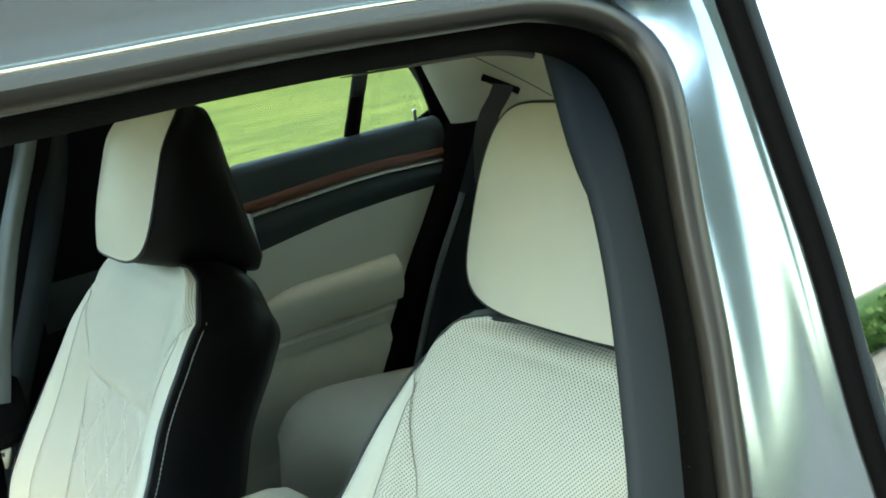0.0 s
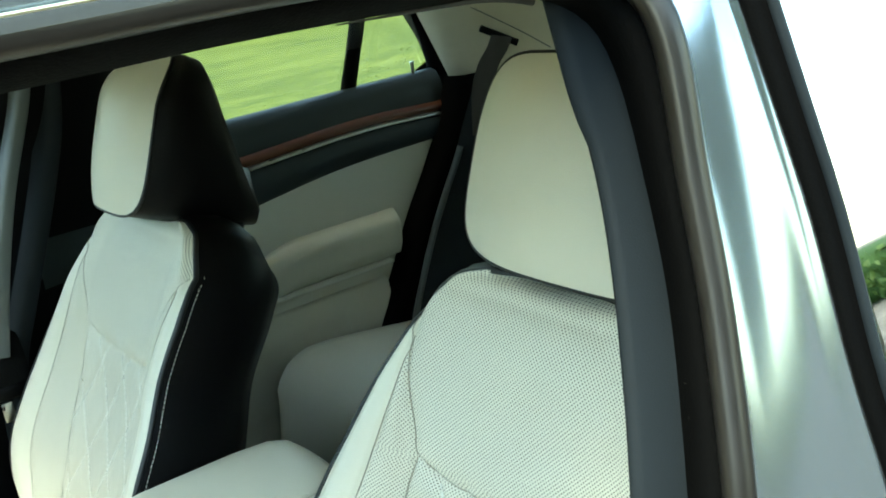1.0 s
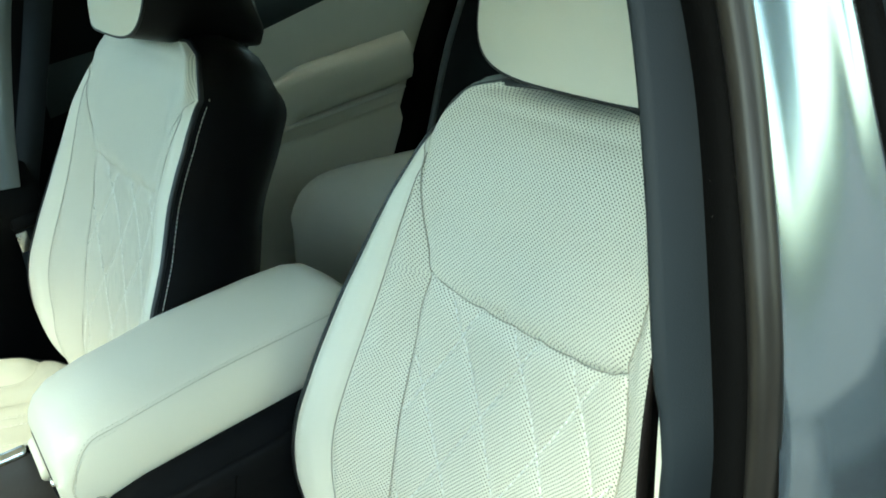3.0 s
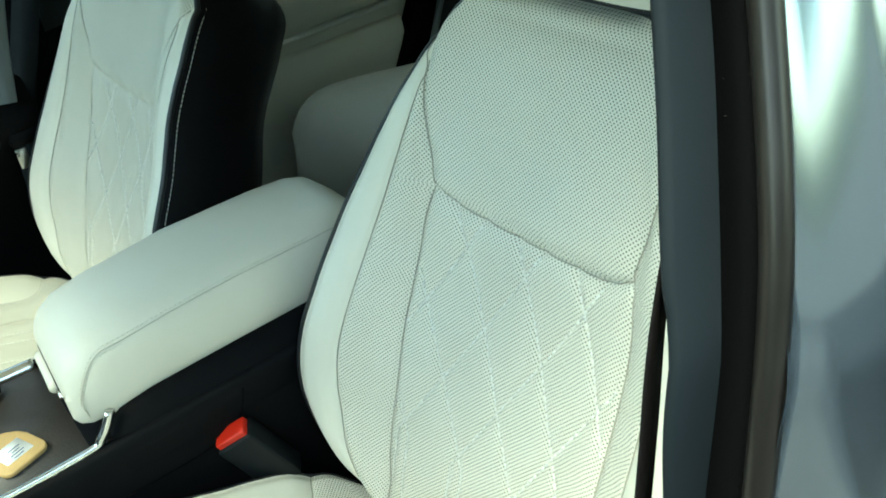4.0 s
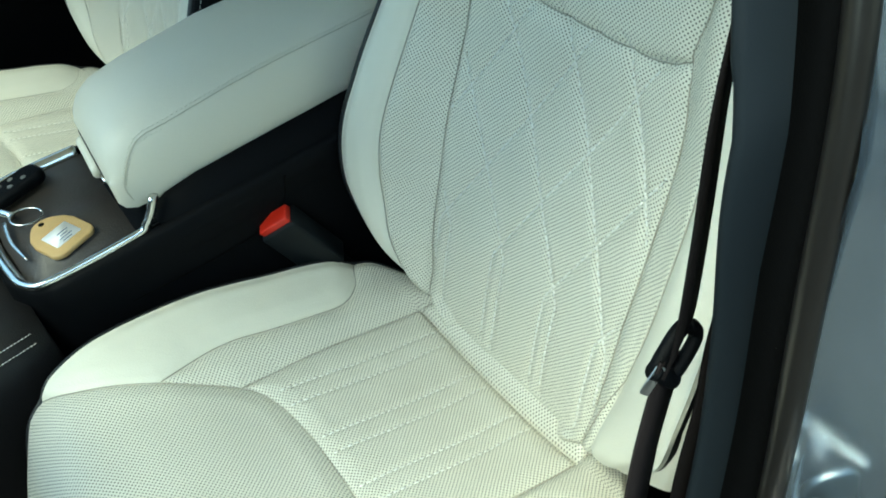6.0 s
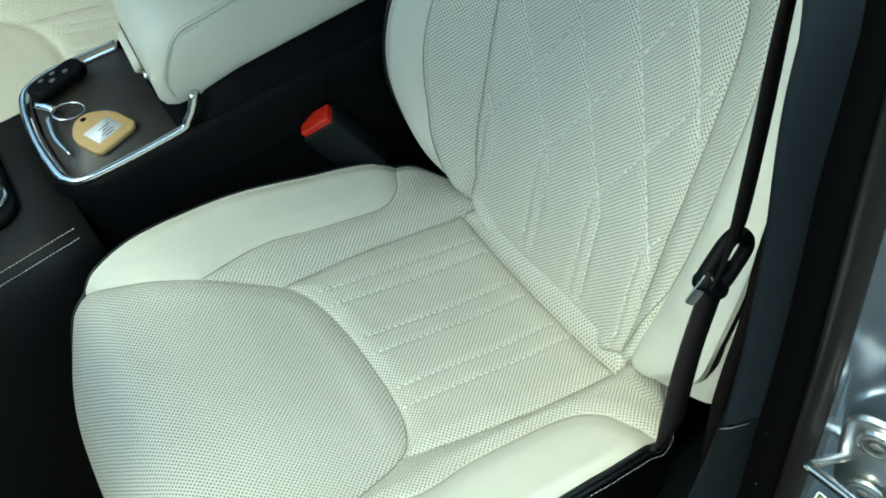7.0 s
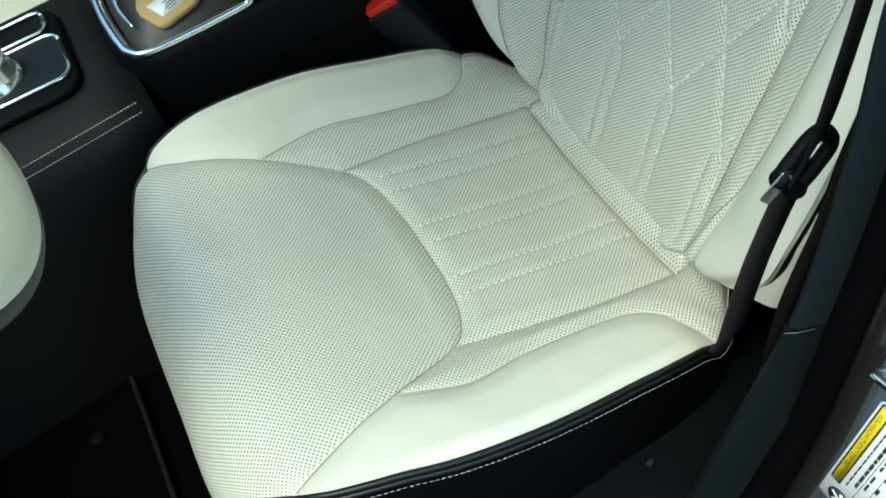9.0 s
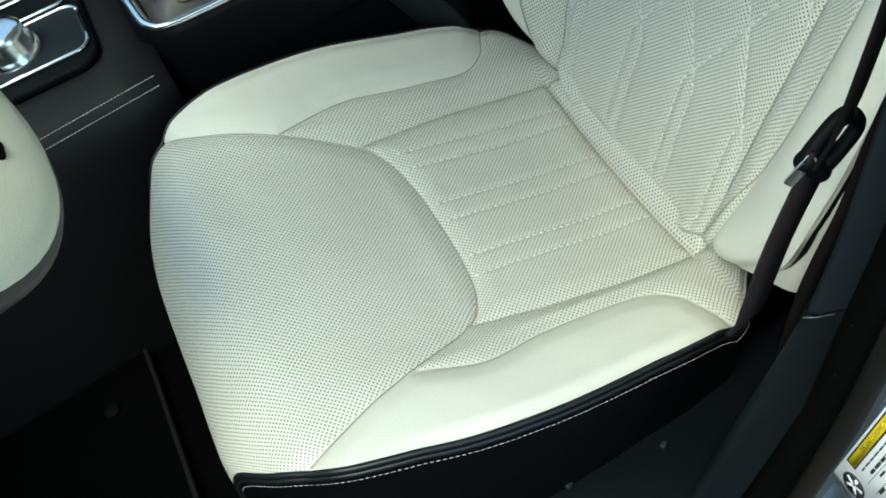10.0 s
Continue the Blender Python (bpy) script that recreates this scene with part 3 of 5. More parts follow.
# where the lines of the pillar run ahead or back, by height
LZ = [0.30, 0.40, 0.50, 0.60, 0.70, 0.80, 0.92, 1.01, 1.08, 1.20, 1.26]
line_x_a = curve(LZ, [-0.21, -0.15, -0.108, -0.066, -0.044, -0.033, -0.026, -0.006, 0.014, 0.037, 0.037])
line_x_b = curve(LZ, [-0.13, -0.095, -0.066, -0.036, -0.022, -0.012, 0.003, 0.024, 0.044, 0.060, 0.060])
line_x_c = curve(LZ, [-0.11, -0.080, -0.053, -0.033, -0.022, -0.014, -0.001, 0.022, 0.040, 0.057, 0.060])
line_b = opening_line(line_x_b, -0.705, 1.303, 0.005)
line_c = opening_line(line_x_c, -0.735, 1.318, 0.0)
line_d = opening_line(lambda z: line_x_c(z) - 0.003, -0.750, 1.331, 0.0)

body = thing("sedan", (0, 0, 0), "grey metallic sedan body with open driver doorway", "car")


def band(name, a, b, bulge, material, parent, label="", steps=6):
    """A strip between two lines, rounded outwards."""
    rows = []
    for i in range(steps + 1):
        t = i / steps
        rows.append([p.lerp(q, t) + Vector((-1, -0.7, 0)).normalized() * bulge * math.sin(math.pi * t) for p, q in zip(a, b)])
    bm = sheet(rows)
    return part(name, bm, material, parent, label)


seal = band("door_seal", line_b, line_c, 0.010, M_RUBBER, body, "black rubber door seal")
part("headliner_edge", tube([p + Vector((0, 0.004, -0.001)) for p in line_b if p.z > 1.22 and -0.10 < p.x < 0.025], lambda t: 0.0020 - 0.0017 * t, 8), M_BELT2, body, "grey headliner edge")
part("seal_crease", tube([p + Vector((-0.003, -0.003, 0)) for p in line_c], 0.0016, 6), mat("seal_edge", (0.030, 0.028, 0.026), 0.4, spots=0.1), body, "thin grey seal edge")
part("seal_lip", tube([p.lerp(q, 0.5) + Vector((0.001, 0, 0)) for p, q in zip(line_c, line_d)], 0.0088, 12), M_BEAD, body, "taupe painted flange beside the seal")
# rear edge of the pillar, where the rear door's window frame begins
fr = curve([0.3, 0.6, 0.72, 0.80, 0.86, 0.94, 1.097, 1.17, 1.234, 1.313, 1.42], [0.0026, 0.027, 0.037, 0.062, 0.092, 0.121, 0.117, 0.1154, 0.108, 0.098, 0.085])
flush = lambda z: smooth(0.72, 0.95, z)
# painted pillar, with pressed steps, and the painted side of the roof
pil = []
for t, dx in ((0.0, 0.0), (0.04, 0.004), (0.10, 0.0042), (0.2, 0.003), (0.3, 0.0014), (0.4, 0.0005), (0.5, 0.0003), (0.58, 0.0006), (0.66, 0.0020), (0.72, 0.0036), (0.77, 0.0042), (0.81, 0.0036), (0.90, 0.0026), (0.96, 0.0040), (1.0, 0.008)):
    row = []
    for z in spread(0.30, 1.42, 60):
        zz = min(z, 1.33)
        xd = line_x_c(zz) - 0.003 - 0.035 * smooth(1.30, 1.37, z)
        xe = fr(zz) - 0.02 * smooth(0.7, 0.36, z)
        yy = -0.748 - t * (0.056 - 0.036 * flush(z)) + lean(z) + 0.024 * smooth(1.27, 1.33, z) * (1 - t) ** 2
        row.append((xd + (xe - xd) * t + dx * (1 - 0.8 * flush(z)) + 0.004, yy + 0.8 * dx * flush(z), z))
    pil.append(row)
part("middle_pillar", sheet(pil), M_PAINT, body, "grey painted middle pillar")
roof_y = curve([-0.62, -0.4, -0.2, 0.2, 1.6], [-0.678, -0.662, -0.658, -0.658, -0.658])
roof_z = curve([-0.62, -0.4, -0.2, 0.2, 1.6], [1.255, 1.312, 1.325, 1.325, 1.325])
rail = []
for dy, dz in ((0.0, 0.0), (-0.003, 0.006), (-0.002, 0.011), (-0.006, 0.020), (-0.013, 0.034), (-0.022, 0.060), (-0.026, 0.080), (-0.022, 0.094), (0.0, 0.108), (0.06, 0.118), (0.18, 0.123), (0.60, 0.125)):
    rail.append([Vector((x, roof_y(x) + dy, roof_z(x) + dz)) for x in spread(-0.60, 1.6, 60)])
part("roof_side", sheet(rail), M_PAINT, body, "grey painted roof edge")
# added bright tube: draws the sky glint on the painted roof edge
part("roof_edge_glint", tube([p + Vector((0, -0.0035, 0)) for p in rail[1]], 0.0008, 8), mat("warm_glint_metal", (0.80, 0.74, 0.55), 0.35, metal=1.0, spots=0.05), body, "bright tube standing in for the sky glint on the roof edge")
roof_far = [[Vector((x, y, 1.458 - 0.06 * max(abs(y) - 0.3, 0) ** 1.4 - 0.03 * abs(x - 0.3) ** 2.2)) for y in spread(-0.3, 0.70, 12)] for x in spread(-0.58, 1.6, 16)]
part("roof", sheet(roof_far), M_PAINT, body, "grey painted roof")

# rear door of the driver's side, shut: black frame, mirror-like window, painted lower panel
rear_door = thing("rear_door", (0.08, -0.82, 0.7), "shut grey rear door with black window frame", "car door")
OFF = Vector((0.08, -0.82, 0.7))


def wp(x, y, z):
    return Vector((x, y, z)) - OFF


rows = []
for dx, dy in ((0.010, -0.750), (-0.001, -0.757), (-0.002, -0.766), (0.003, -0.771), (0.006, -0.767), (0.010, -0.771), (0.019, -0.771), (0.025, -0.760)):
    rows.append([wp(fr(z) + dx * 1.0, dy + lean(z), z) for z in spread(0.96, 1.36, 30)])
part("window_frame", sheet(rows), M_RUBBER, rear_door, "black rubber window frame")
part("glass_run", tube([wp(fr(z) + 0.013, -0.7715 + lean(z), z) for z in spread(0.96, 1.36, 30)], 0.0036, 8), M_TRIM, rear_door, "grey glass run")
M_FILM = mat("mirror_film_glass", (0.95, 0.95, 0.93), 0.02, metal=1.0)
part("window_glass", sheet([[wp(x - 0.072 + fr(z), -0.764 + lean(z) + 0.06 * (z - 1.2), z) for z in spread(0.95, 1.37, 8)] for x in [0.095 + 0.85 * i / 7 for i in range(8)]]), M_FILM, rear_door, "reflective side window glass")
part("door_panel", sheet([[wp(0.054 + dx, dy, z) for z in spread(0.22, 0.955, 20)] for dx, dy in ((0.004, -0.79), (0.0, -0.80), (0.004, -0.825), (0.02, -0.845), (0.2, -0.85), (0.9, -0.85))]), M_PAINT, rear_door, "grey painted door panel")

# front door of the driver's side, swung wide open: unseen, assumed, blocks low light
front_door = thing("front_door", (-1.02, -0.80, 0.28), "unseen grey front door swung open beside the doorway", "car door")


def door_skin(profile, x0, x1, thick):
    """A bowed plate in the door's own plane: x along the door, y through it, z up."""
    rows = [[Vector((x, y + side, z)) for x in (x0, x0 + 0.02, x1 - 0.02, x1)] for side in (0.0,) for y, z in profile]
    rows += [[Vector((x, y + thick, z)) for x in (x0, x0 + 0.02, x1 - 0.02, x1)] for y, z in reversed(profile)]
    bm = sheet(rows + [rows[0]])
    bmesh.ops.remove_doubles(bm, verts=bm.verts, dist=1e-6)
    bmesh.ops.holes_fill(bm, edges=bm.edges, sides=0)
    bmesh.ops.recalc_face_normals(bm, faces=bm.faces)
    return bm


part("outer_panel", door_skin(((0.0, 0.02), (-0.035, 0.12), (-0.045, 0.35), (-0.03, 0.60), (0.0, 0.70)), 0.0, 1.08, 0.03), M_PAINT, front_door, "grey painted outer panel")
part("inner_panel", door_skin(((0.035, 0.03), (0.032, 0.30), (0.032, 0.55), (0.034, 0.70)), 0.02, 1.06, 0.07), M_DOORTRIM, front_door, "charcoal inner panel")
for ends in (((0.02, 0.02, 0.70), (0.42, 0.10, 1.02), (0.62, 0.115, 1.05), (1.02, 0.11, 1.04)), ((1.05, 0.02, 0.70), (1.045, 0.07, 0.90), (1.02, 0.11, 1.04))):
    part("window_frame", tube(along(ends, 24), 0.016, 8), M_RUBBER, front_door, "black window frame")
part("pane", sheet([[Vector((x, 0.02 + 0.26 * (z - 0.70), z)) for x in spread(0.03 + 1.25 * (z - 0.70) * (1 if z < 1.01 else 0.98), 1.04, 8)] for z in spread(0.69, 1.04, 8)]), M_PRIVACY, front_door, "dark toned door glass")
front_door.matrix_basis = pose(-1.02, -0.80, 0.28, 0, 0, -68)

# windscreen, rear and far front window: unseen, toned to limit light in the cabin
def screen(name, lo, hi, w_lo, w_hi, material, label):
    rows = []
    for t in spread(0, 1, 9):
        x, z, w = lo[0] + (hi[0] - lo[0]) * t, lo[1] + (hi[1] - lo[1]) * t, w_lo + (w_hi - w_lo) * t
        rows.append([Vector((x + (0.10 if x > 0 else -0.10) * (1 - (y / w) ** 2), y, z + 0.02 * (1 - (y / w) ** 2))) for y in spread(-w, w, 15)])
    part(name, sheet(rows), material, body, label)


screen("windscreen", (-1.28, 0.93), (-0.55, 1.325), 0.76, 0.60, M_SCREEN, "toned curved windscreen")
screen("rear_window", (1.60, 1.00), (1.36, 1.40), 0.72, 0.56, M_PRIVACY, "dark toned rear window")
part("far_front_window", sheet([[Vector((x, 0.79 - 0.25 * (z - 1.05), z)) for x in spread(-1.1, -0.03, 6)] for z in spread(1.05, 1.36, 5)]), M_SCREEN, body, "toned front side window")
# inside trim of the pillar
trim = thing("pillar_trim", (0, -0.69, 0.5), "charcoal plastic middle pillar trim with seat belt slot", "pillar trim")
TO = Vector((0, -0.69, 0.5))


def trim_row(dx, dy, lo, hi, n=50, step=0.0):
    out = []
    for z in spread(lo, hi, n):
        zz = min(z, 1.30)
        x = line_x_a(zz) + step * (smooth(1.222, 1.235, z) - 0.6 * smooth(0.985, 0.975, z))
        out.append(Vector((x + dx, -0.69 + dy + lean(z), z)) - TO)
    return out


def trim_shell(lo, hi, grow=0.0):
    rows = [trim_row(0.14, 0.06, lo, hi), trim_row(0.05, 0.012, lo, hi), trim_row(0.012, 0.004 + grow, lo, hi, step=-0.004), trim_row(0.002, 0.0 + grow, lo, hi, step=-0.004), trim_row(0.0, -0.004, lo, hi, step=-0.004), trim_row(0.006 - grow, -0.008, lo, hi), trim_row(0.020 - grow, -0.013, lo, hi), trim_row(0.040, -0.022, lo, hi)]
    return sheet(rows)


part("upper_panel", trim_shell(0.633, 1.33), M_TRIM, trim, "charcoal upper pillar panel")
part("lower_panel", trim_shell(0.30, 0.6325, 0.002), M_LOWTRIM, trim, "dark slate lower pillar panel")
part("panel_joint", tube([q + Vector((-0.002, 0, 0)) for q in [r for r in (Vector((line_x_a(0.633) + d, -0.69 + e, 0.632)) - TO for d, e in ((-0.001, -0.0045), (0.006, -0.009), (0.018, -0.0135)))]], 0.00045, 6), M_SLATE, trim, "pale joint line")

# sill
sill = tagged(part("door_sill", prism([(-0.56, 0.24), (-0.565, 0.355), (-0.585, 0.372), (-0.66, 0.375), (-0.70, 0.385), (-0.715, 0.37), (-0.74, 0.345), (-0.78, 0.33), (-0.80, 0.24)], -1.1, 0.1), M_LOWTRIM), "black plastic door sill scuff plate", "door sill", kind="structure")

for x, y in ((-0.229, -0.619), (-0.134, -0.631)):
    tagged(part("sill_clip", block((0.008, 0.006, 0.009), (x, y, 0.378), 0.0015, turn=Matrix.Rotation(radians(25), 3, "Z")), M_TRIM), "small grey clip on the door sill", "clip", "sill clips")
lint_rng = random.Random(7)
bm = bmesh.new()
for i in range(12):
    k = lint_rng.randrange(8, 100)
    t = lint_rng.uniform(0.2, 0.9)
    c = line_b[k].lerp(line_c[k], t) + Vector((-1, -0.7, 0)).normalized() * (0.010 * math.sin(math.pi * t) + 0.0004)
    a = Vector((lint_rng.uniform(-0.3, 0.3), lint_rng.uniform(-1, 1), lint_rng.uniform(-1, 1))).normalized() * lint_rng.uniform(0.0004, 0.0010)
    tube([c - a, c, c + a], 0.00010, 4, bm)
tagged(part("lint", bm, M_GREYP, body, "pale lint flecks on the seal"), kind="stuff")

# striker on the pillar
striker = thing("door_striker", (-0.006, -0.780, 0.648), "shiny zinc door striker hoop on a plate", "door striker")
FACE = pose(0, 0, 0, 0, 0, 20)
part("plate", slab(round_rect(0.098, 0.046, 0.018), 0.006, 0.002), M_STEEL, striker, "zinc plate").matrix_basis = FACE @ pose(0.002, 0, 0, 0, -90, 0)
part("hoop", tube(along([(0.004, 0.010, -0.008), (-0.008, 0.015, -0.004), (-0.030, 0.019, 0.006), (-0.038, 0.0205, 0.011), (-0.041, 0.0180, 0.0135), (-0.041, 0.008, 0.0160), (-0.041, -0.020, 0.0226), (-0.041, -0.034, 0.026), (-0.036, -0.041, 0.027), (0.006, -0.046, 0.026)], 60), 0.0037, 12), M_CHROME, striker, "chromed hoop")
for dz in (0.031, -0.031):
    o = part("bolt", slab([(0.0135 * math.cos(a), 0.0135 * math.sin(a)) for a in np.linspace(0, 2 * math.pi, 24, endpoint=False)], 0.005, 0.002), M_STEEL, striker, "round bolt head")
    o.matrix_basis = FACE @ pose(-0.004, 0, dz, 0, -90, 0)
    part("washer_ring", tube([(0.0095 * math.cos(a), 0.0095 * math.sin(a), 0.005) for a in np.linspace(0, 2 * math.pi, 25)], 0.0006, 6), M_GREYP, o, "grey ring groove")
    part("socket", slab([(0.005 * math.cos(a), 0.005 * math.sin(a)) for a in np.linspace(0, 2 * math.pi, 6, endpoint=False)], 0.0005, 0), M_GREYP, o, "grey socket").matrix_basis = pose(0, 0, 0.005)


def lettering(text, size, parent, at, material, label=""):
    c = bpy.data.curves.new("lettering", "FONT")
    c.body, c.size, c.align_x, c.align_y = text, size, "CENTER", "CENTER"
    c.materials.append(material)
    o = new("lettering", c)
    o.parent = parent
    o.matrix_basis = at
    return o


# tyre label: its lines run up the pillar
lab = thing("tyre_label", (-0.055, -0.785, 0.485), "white tyre pressure label with yellow header strip", "sticker")
part("paper", slab(round_rect(0.15, 0.075, 0.004), 0.0006, 0), M_PAPER, lab)
part("header_border", slab(round_rect(0.1175, 0.0094, 0.001, cx=0.0145, cy=0.0310), 0.0008, 0), M_INK, lab, "black header border")
part("header", slab(round_rect(0.1145, 0.0066, 0.001, cx=0.0145, cy=0.0310), 0.0010, 0), M_YELLOW, lab, "yellow header strip")
lettering("TIRE AND LOADING INFORMATION", 0.0050, lab, pose(0.022, 0.0310, 0.0012), M_INK)
part("wheel_symbol", slab([(0.011 * math.cos(a) - 0.060, 0.011 * math.sin(a) + 0.020) for a in np.linspace(0, 2 * math.pi, 24, endpoint=False)], 0.0010, 0), M_INK, lab, "black wheel symbol")
for a in range(5):
    q = radians(72 * a)
    part("spoke", slab([(-0.060 + x * math.cos(q) - y * math.sin(q), 0.020 + x * math.sin(q) + y * math.cos(q)) for x, y in ((0.001, -0.0012), (0.0085, -0.0016), (0.0085, 0.0016), (0.001, 0.0012))], 0.0013, 0), M_PAPER, lab, "white spoke")
word_rng = random.Random(3)
for i, (y, h) in enumerate(((0.0222, 0.0012), (0.0165, 0.0024), (0.0105, 0.0018), (0.0030, 0.0024), (-0.0045, 0.0018), (-0.0120, 0.0024), (-0.0195, 0.0018), (-0.0270, 0.0022))):
    x = -0.036 + 0.008 * (i % 3)
    while x < 0.058:
        w = word_rng.uniform(0.004, 0.012)
        part("print_line", slab(round_rect(w, h, 0.0003, cx=x + w / 2, cy=y), 0.0010, 0), M_INK, lab)
        x += w + (0.0018 if i < 2 else word_rng.uniform(0.003, 0.016))
for i in range(5):
    part("rule", slab(round_rect(0.112, 0.0004, 0.0001, cx=0.0145, cy=0.0133 - 0.0088 * i), 0.0009, 0), M_INK, lab)
lab.matrix_basis = pose(-0.051, -0.7984, 0.5537, 0, -82, 0) @ pose(0, 0, 0, 0, 0, -5)
small = thing("service_sticker", (-0.06, -0.76, 0.385), "small pale blue sticker with dark print", "sticker")
part("paper", slab(round_rect(0.05, 0.045, 0.004), 0.0006, 0), mat("pale_blue_paper", (0.55, 0.66, 0.72), 0.6, spots=0.03), small)
for i in range(3):
    part("print_line", slab(round_rect(0.03 - 0.006 * i, 0.0025, 0.0004, cx=0.002, cy=0.012 - 0.009 * i), 0.0011, 0), M_INK, small)
small.matrix_basis = pose(-0.078, -0.762, 0.385, 0, -90, 0) @ pose(0, 0, 0, 0, 8, 0)

# ---------------------------------------------------------------- driver's seat belt
belt = thing("driver_seat_belt", (-0.03, -0.67, 0.77), "black seat belt hanging beside the driver seat", "seat belt", "seat belts")
BO = Vector((-0.03, -0.67, 0.77))


def webbing(pts, width, turn, n=40, thick=0.0012):
    """A strap along a line; turn gives the way across it at each end."""
    line = along(pts, n)
    rows = [[], [], [], []]
    for i, p in enumerate(line):
        t = i / (n - 1)
        across = Vector(turn[0]).lerp(Vector(turn[1]), t).normalized()
        d = (line[min(i + 1, n - 1)] - line[max(i - 1, 0)]).normalized()
        nn = across.cross(d).normalized() * thick
        for k, q in enumerate((p - across * width / 2 - nn, p + across * width / 2 - nn, p + across * width / 2 + nn, p - across * width / 2 + nn)):
            rows[k].append(q)
    bm = sheet(rows + [rows[0]])
    bmesh.ops.remove_doubles(bm, verts=bm.verts, dist=1e-6)
    bmesh.ops.recalc_face_normals(bm, faces=bm.faces)
    return bm


part("upper_webbing", webbing([Vector(p) - BO for p in ((0.045, -0.655, 1.06), (0.004, -0.665, 0.96), (-0.016, -0.670, 0.875), (-0.032, -0.672, 0.80), (-0.04, -0.67, 0.775))], 0.044, ((0.83, 0.53, -0.09), (0.87, 0.47, -0.10))), M_WEB, belt, "black webbing")
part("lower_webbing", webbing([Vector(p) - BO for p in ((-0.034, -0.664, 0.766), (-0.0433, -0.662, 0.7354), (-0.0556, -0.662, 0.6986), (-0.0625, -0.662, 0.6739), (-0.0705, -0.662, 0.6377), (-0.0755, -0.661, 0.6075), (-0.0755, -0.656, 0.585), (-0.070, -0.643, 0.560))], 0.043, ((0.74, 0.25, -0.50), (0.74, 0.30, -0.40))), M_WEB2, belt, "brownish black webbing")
part("anchor_webbing", webbing([Vector(p) - BO for p in ((0.026, -0.662, 0.800), (-0.002, -0.674, 0.765), (-0.0174, -0.680, 0.7218), (-0.0302, -0.680, 0.6776), (-0.0402, -0.680, 0.6349), (-0.046, -0.680, 0.58), (-0.045, -0.675, 0.50))], 0.028, ((1, 0, 0), (1, 0, 0))), M_WEB, belt, "black webbing at the pillar's foot")
GL, GW = Vector((0.811, 0.117, 0.571)).normalized(), Vector((0.583, -0.165, -0.794)).normalized()
ring_at = lambda a, b: Vector((-0.003, 0.005, -0.001)) + GL * (a * 0.9) + GW * (b * 0.9)
part("tongue_loop", tube(along([ring_at(a, b) for a, b in ((0.021, -0.005), (0.021, 0.006), (0.015, 0.011), (0.0, 0.012), (-0.013, 0.011), (-0.019, 0.007), (-0.020, -0.003), (-0.016, -0.010), (-0.002, -0.011), (0.013, -0.010))], 60, True), 0.0055, 12, squash=0.9), M_DARK, belt, "black plastic belt guide")
part("tongue_bar", tube(along([ring_at(a, b) for a, b in ((-0.019, -0.012), (-0.019, 0.013))], 10), 0.0066, 12), M_DARK, belt, "black crossbar")
part("tongue_plate", slab(round_rect(0.024, 0.007, 0.002), 0.0016, 0.0005), M_STEEL, belt, "steel belt tongue").matrix_basis = Matrix.Translation(Vector((-0.026, 0.003, -0.008))) @ Matrix(((0.62, 0.60, -0.51, 0), (-0.10, -0.58, -0.81, 0), (0.78, -0.55, 0.30, 0), (0, 0, 0, 1)))

# ---------------------------------------------------------------- buckle
buckle = thing("seat_belt_buckle", (-0.118, -0.088, 0.553), "black seat belt buckle with red release button", "belt buckle")
part("housing", block((0.092, 0.048, 0.031), (0.050, 0, 0), 0.004, 3), M_LOWTRIM, buckle, "black buckle housing")
part("button", block((0.011, 0.040, 0.023), (0.0015, 0, 0.0), 0.002, 3), M_RED, buckle, "red release button")
part("stalk", block((0.09, 0.030, 0.012), (0.125, 0, -0.004), 0.003), M_DARK, buckle, "black stalk")
buckle.matrix_basis = Matrix(((0.439, 0.759, -0.482, -0.1146), (-0.112, -0.486, -0.867, -0.1128), (-0.891, 0.435, -0.128, 0.5819), (0, 0, 0, 1)))

# ---------------------------------------------------------------- centre console
console = thing("centre_console", (-0.3, 0.07, 0.3), "black centre console with dark wood panel and chrome trim", "console")
CO = Vector((-0.3, 0.07, 0.3))


def shifted(bm, off):
    bmesh.ops.translate(bm, verts=bm.verts, vec=off)
    return bm


bin_out = lambda g, x0=-0.392, x1=0.22: [(x1, 0.185 + g), (-0.33, 0.190 + g), (-0.365, 0.182 + g), (x0 - g + 0.006, 0.15), (x0 - g, 0.07), (x0 - g + 0.004, 0.0), (-0.376, -0.034 - g), (-0.352, -0.0475 - g), (x1, -0.047 - g)]
low = bmesh.new()
rows = []
for z, g in ((0.06, 0.012), (0.40, 0.012), (0.52, 0.012), (0.575, 0.010), (0.596, 0.008), (0.604, 0.002), (0.603, -0.004)):
    rows.append([Vector((x, y, z)) - CO for x, y in bin_out(g)])
part("bin_body", sheet(rows, low), M_DARK, console, "black rear console body")
top = slab(bin_out(-0.012, x1=-0.19), 0.003, 0)
part("wood_panel", shifted(top, Vector((0, 0, 0.597)) - CO), M_ASH, console, "dark wood grain panel")
part("trim_strip", shifted(slab([(-0.246, 0.172), (-0.248, -0.034), (-0.19, -0.034), (-0.19, 0.172)], 0.004, 0.001), Vector((0, 0, 0.5985)) - CO), M_DARK, console, "black strip below the armrest")
loop = [Vector((x, y, 0.604)) - CO for x, y in bin_out(-0.004, x1=-0.25)] + [Vector(p) - CO for p in ((-0.236, -0.043, 0.611), (-0.224, -0.043, 0.624), (-0.214, -0.041, 0.640))]
part("chrome_rim", tube(along(loop, 90), 0.0085, 12, squash=0.6), M_CHROME, console, "chrome rim")
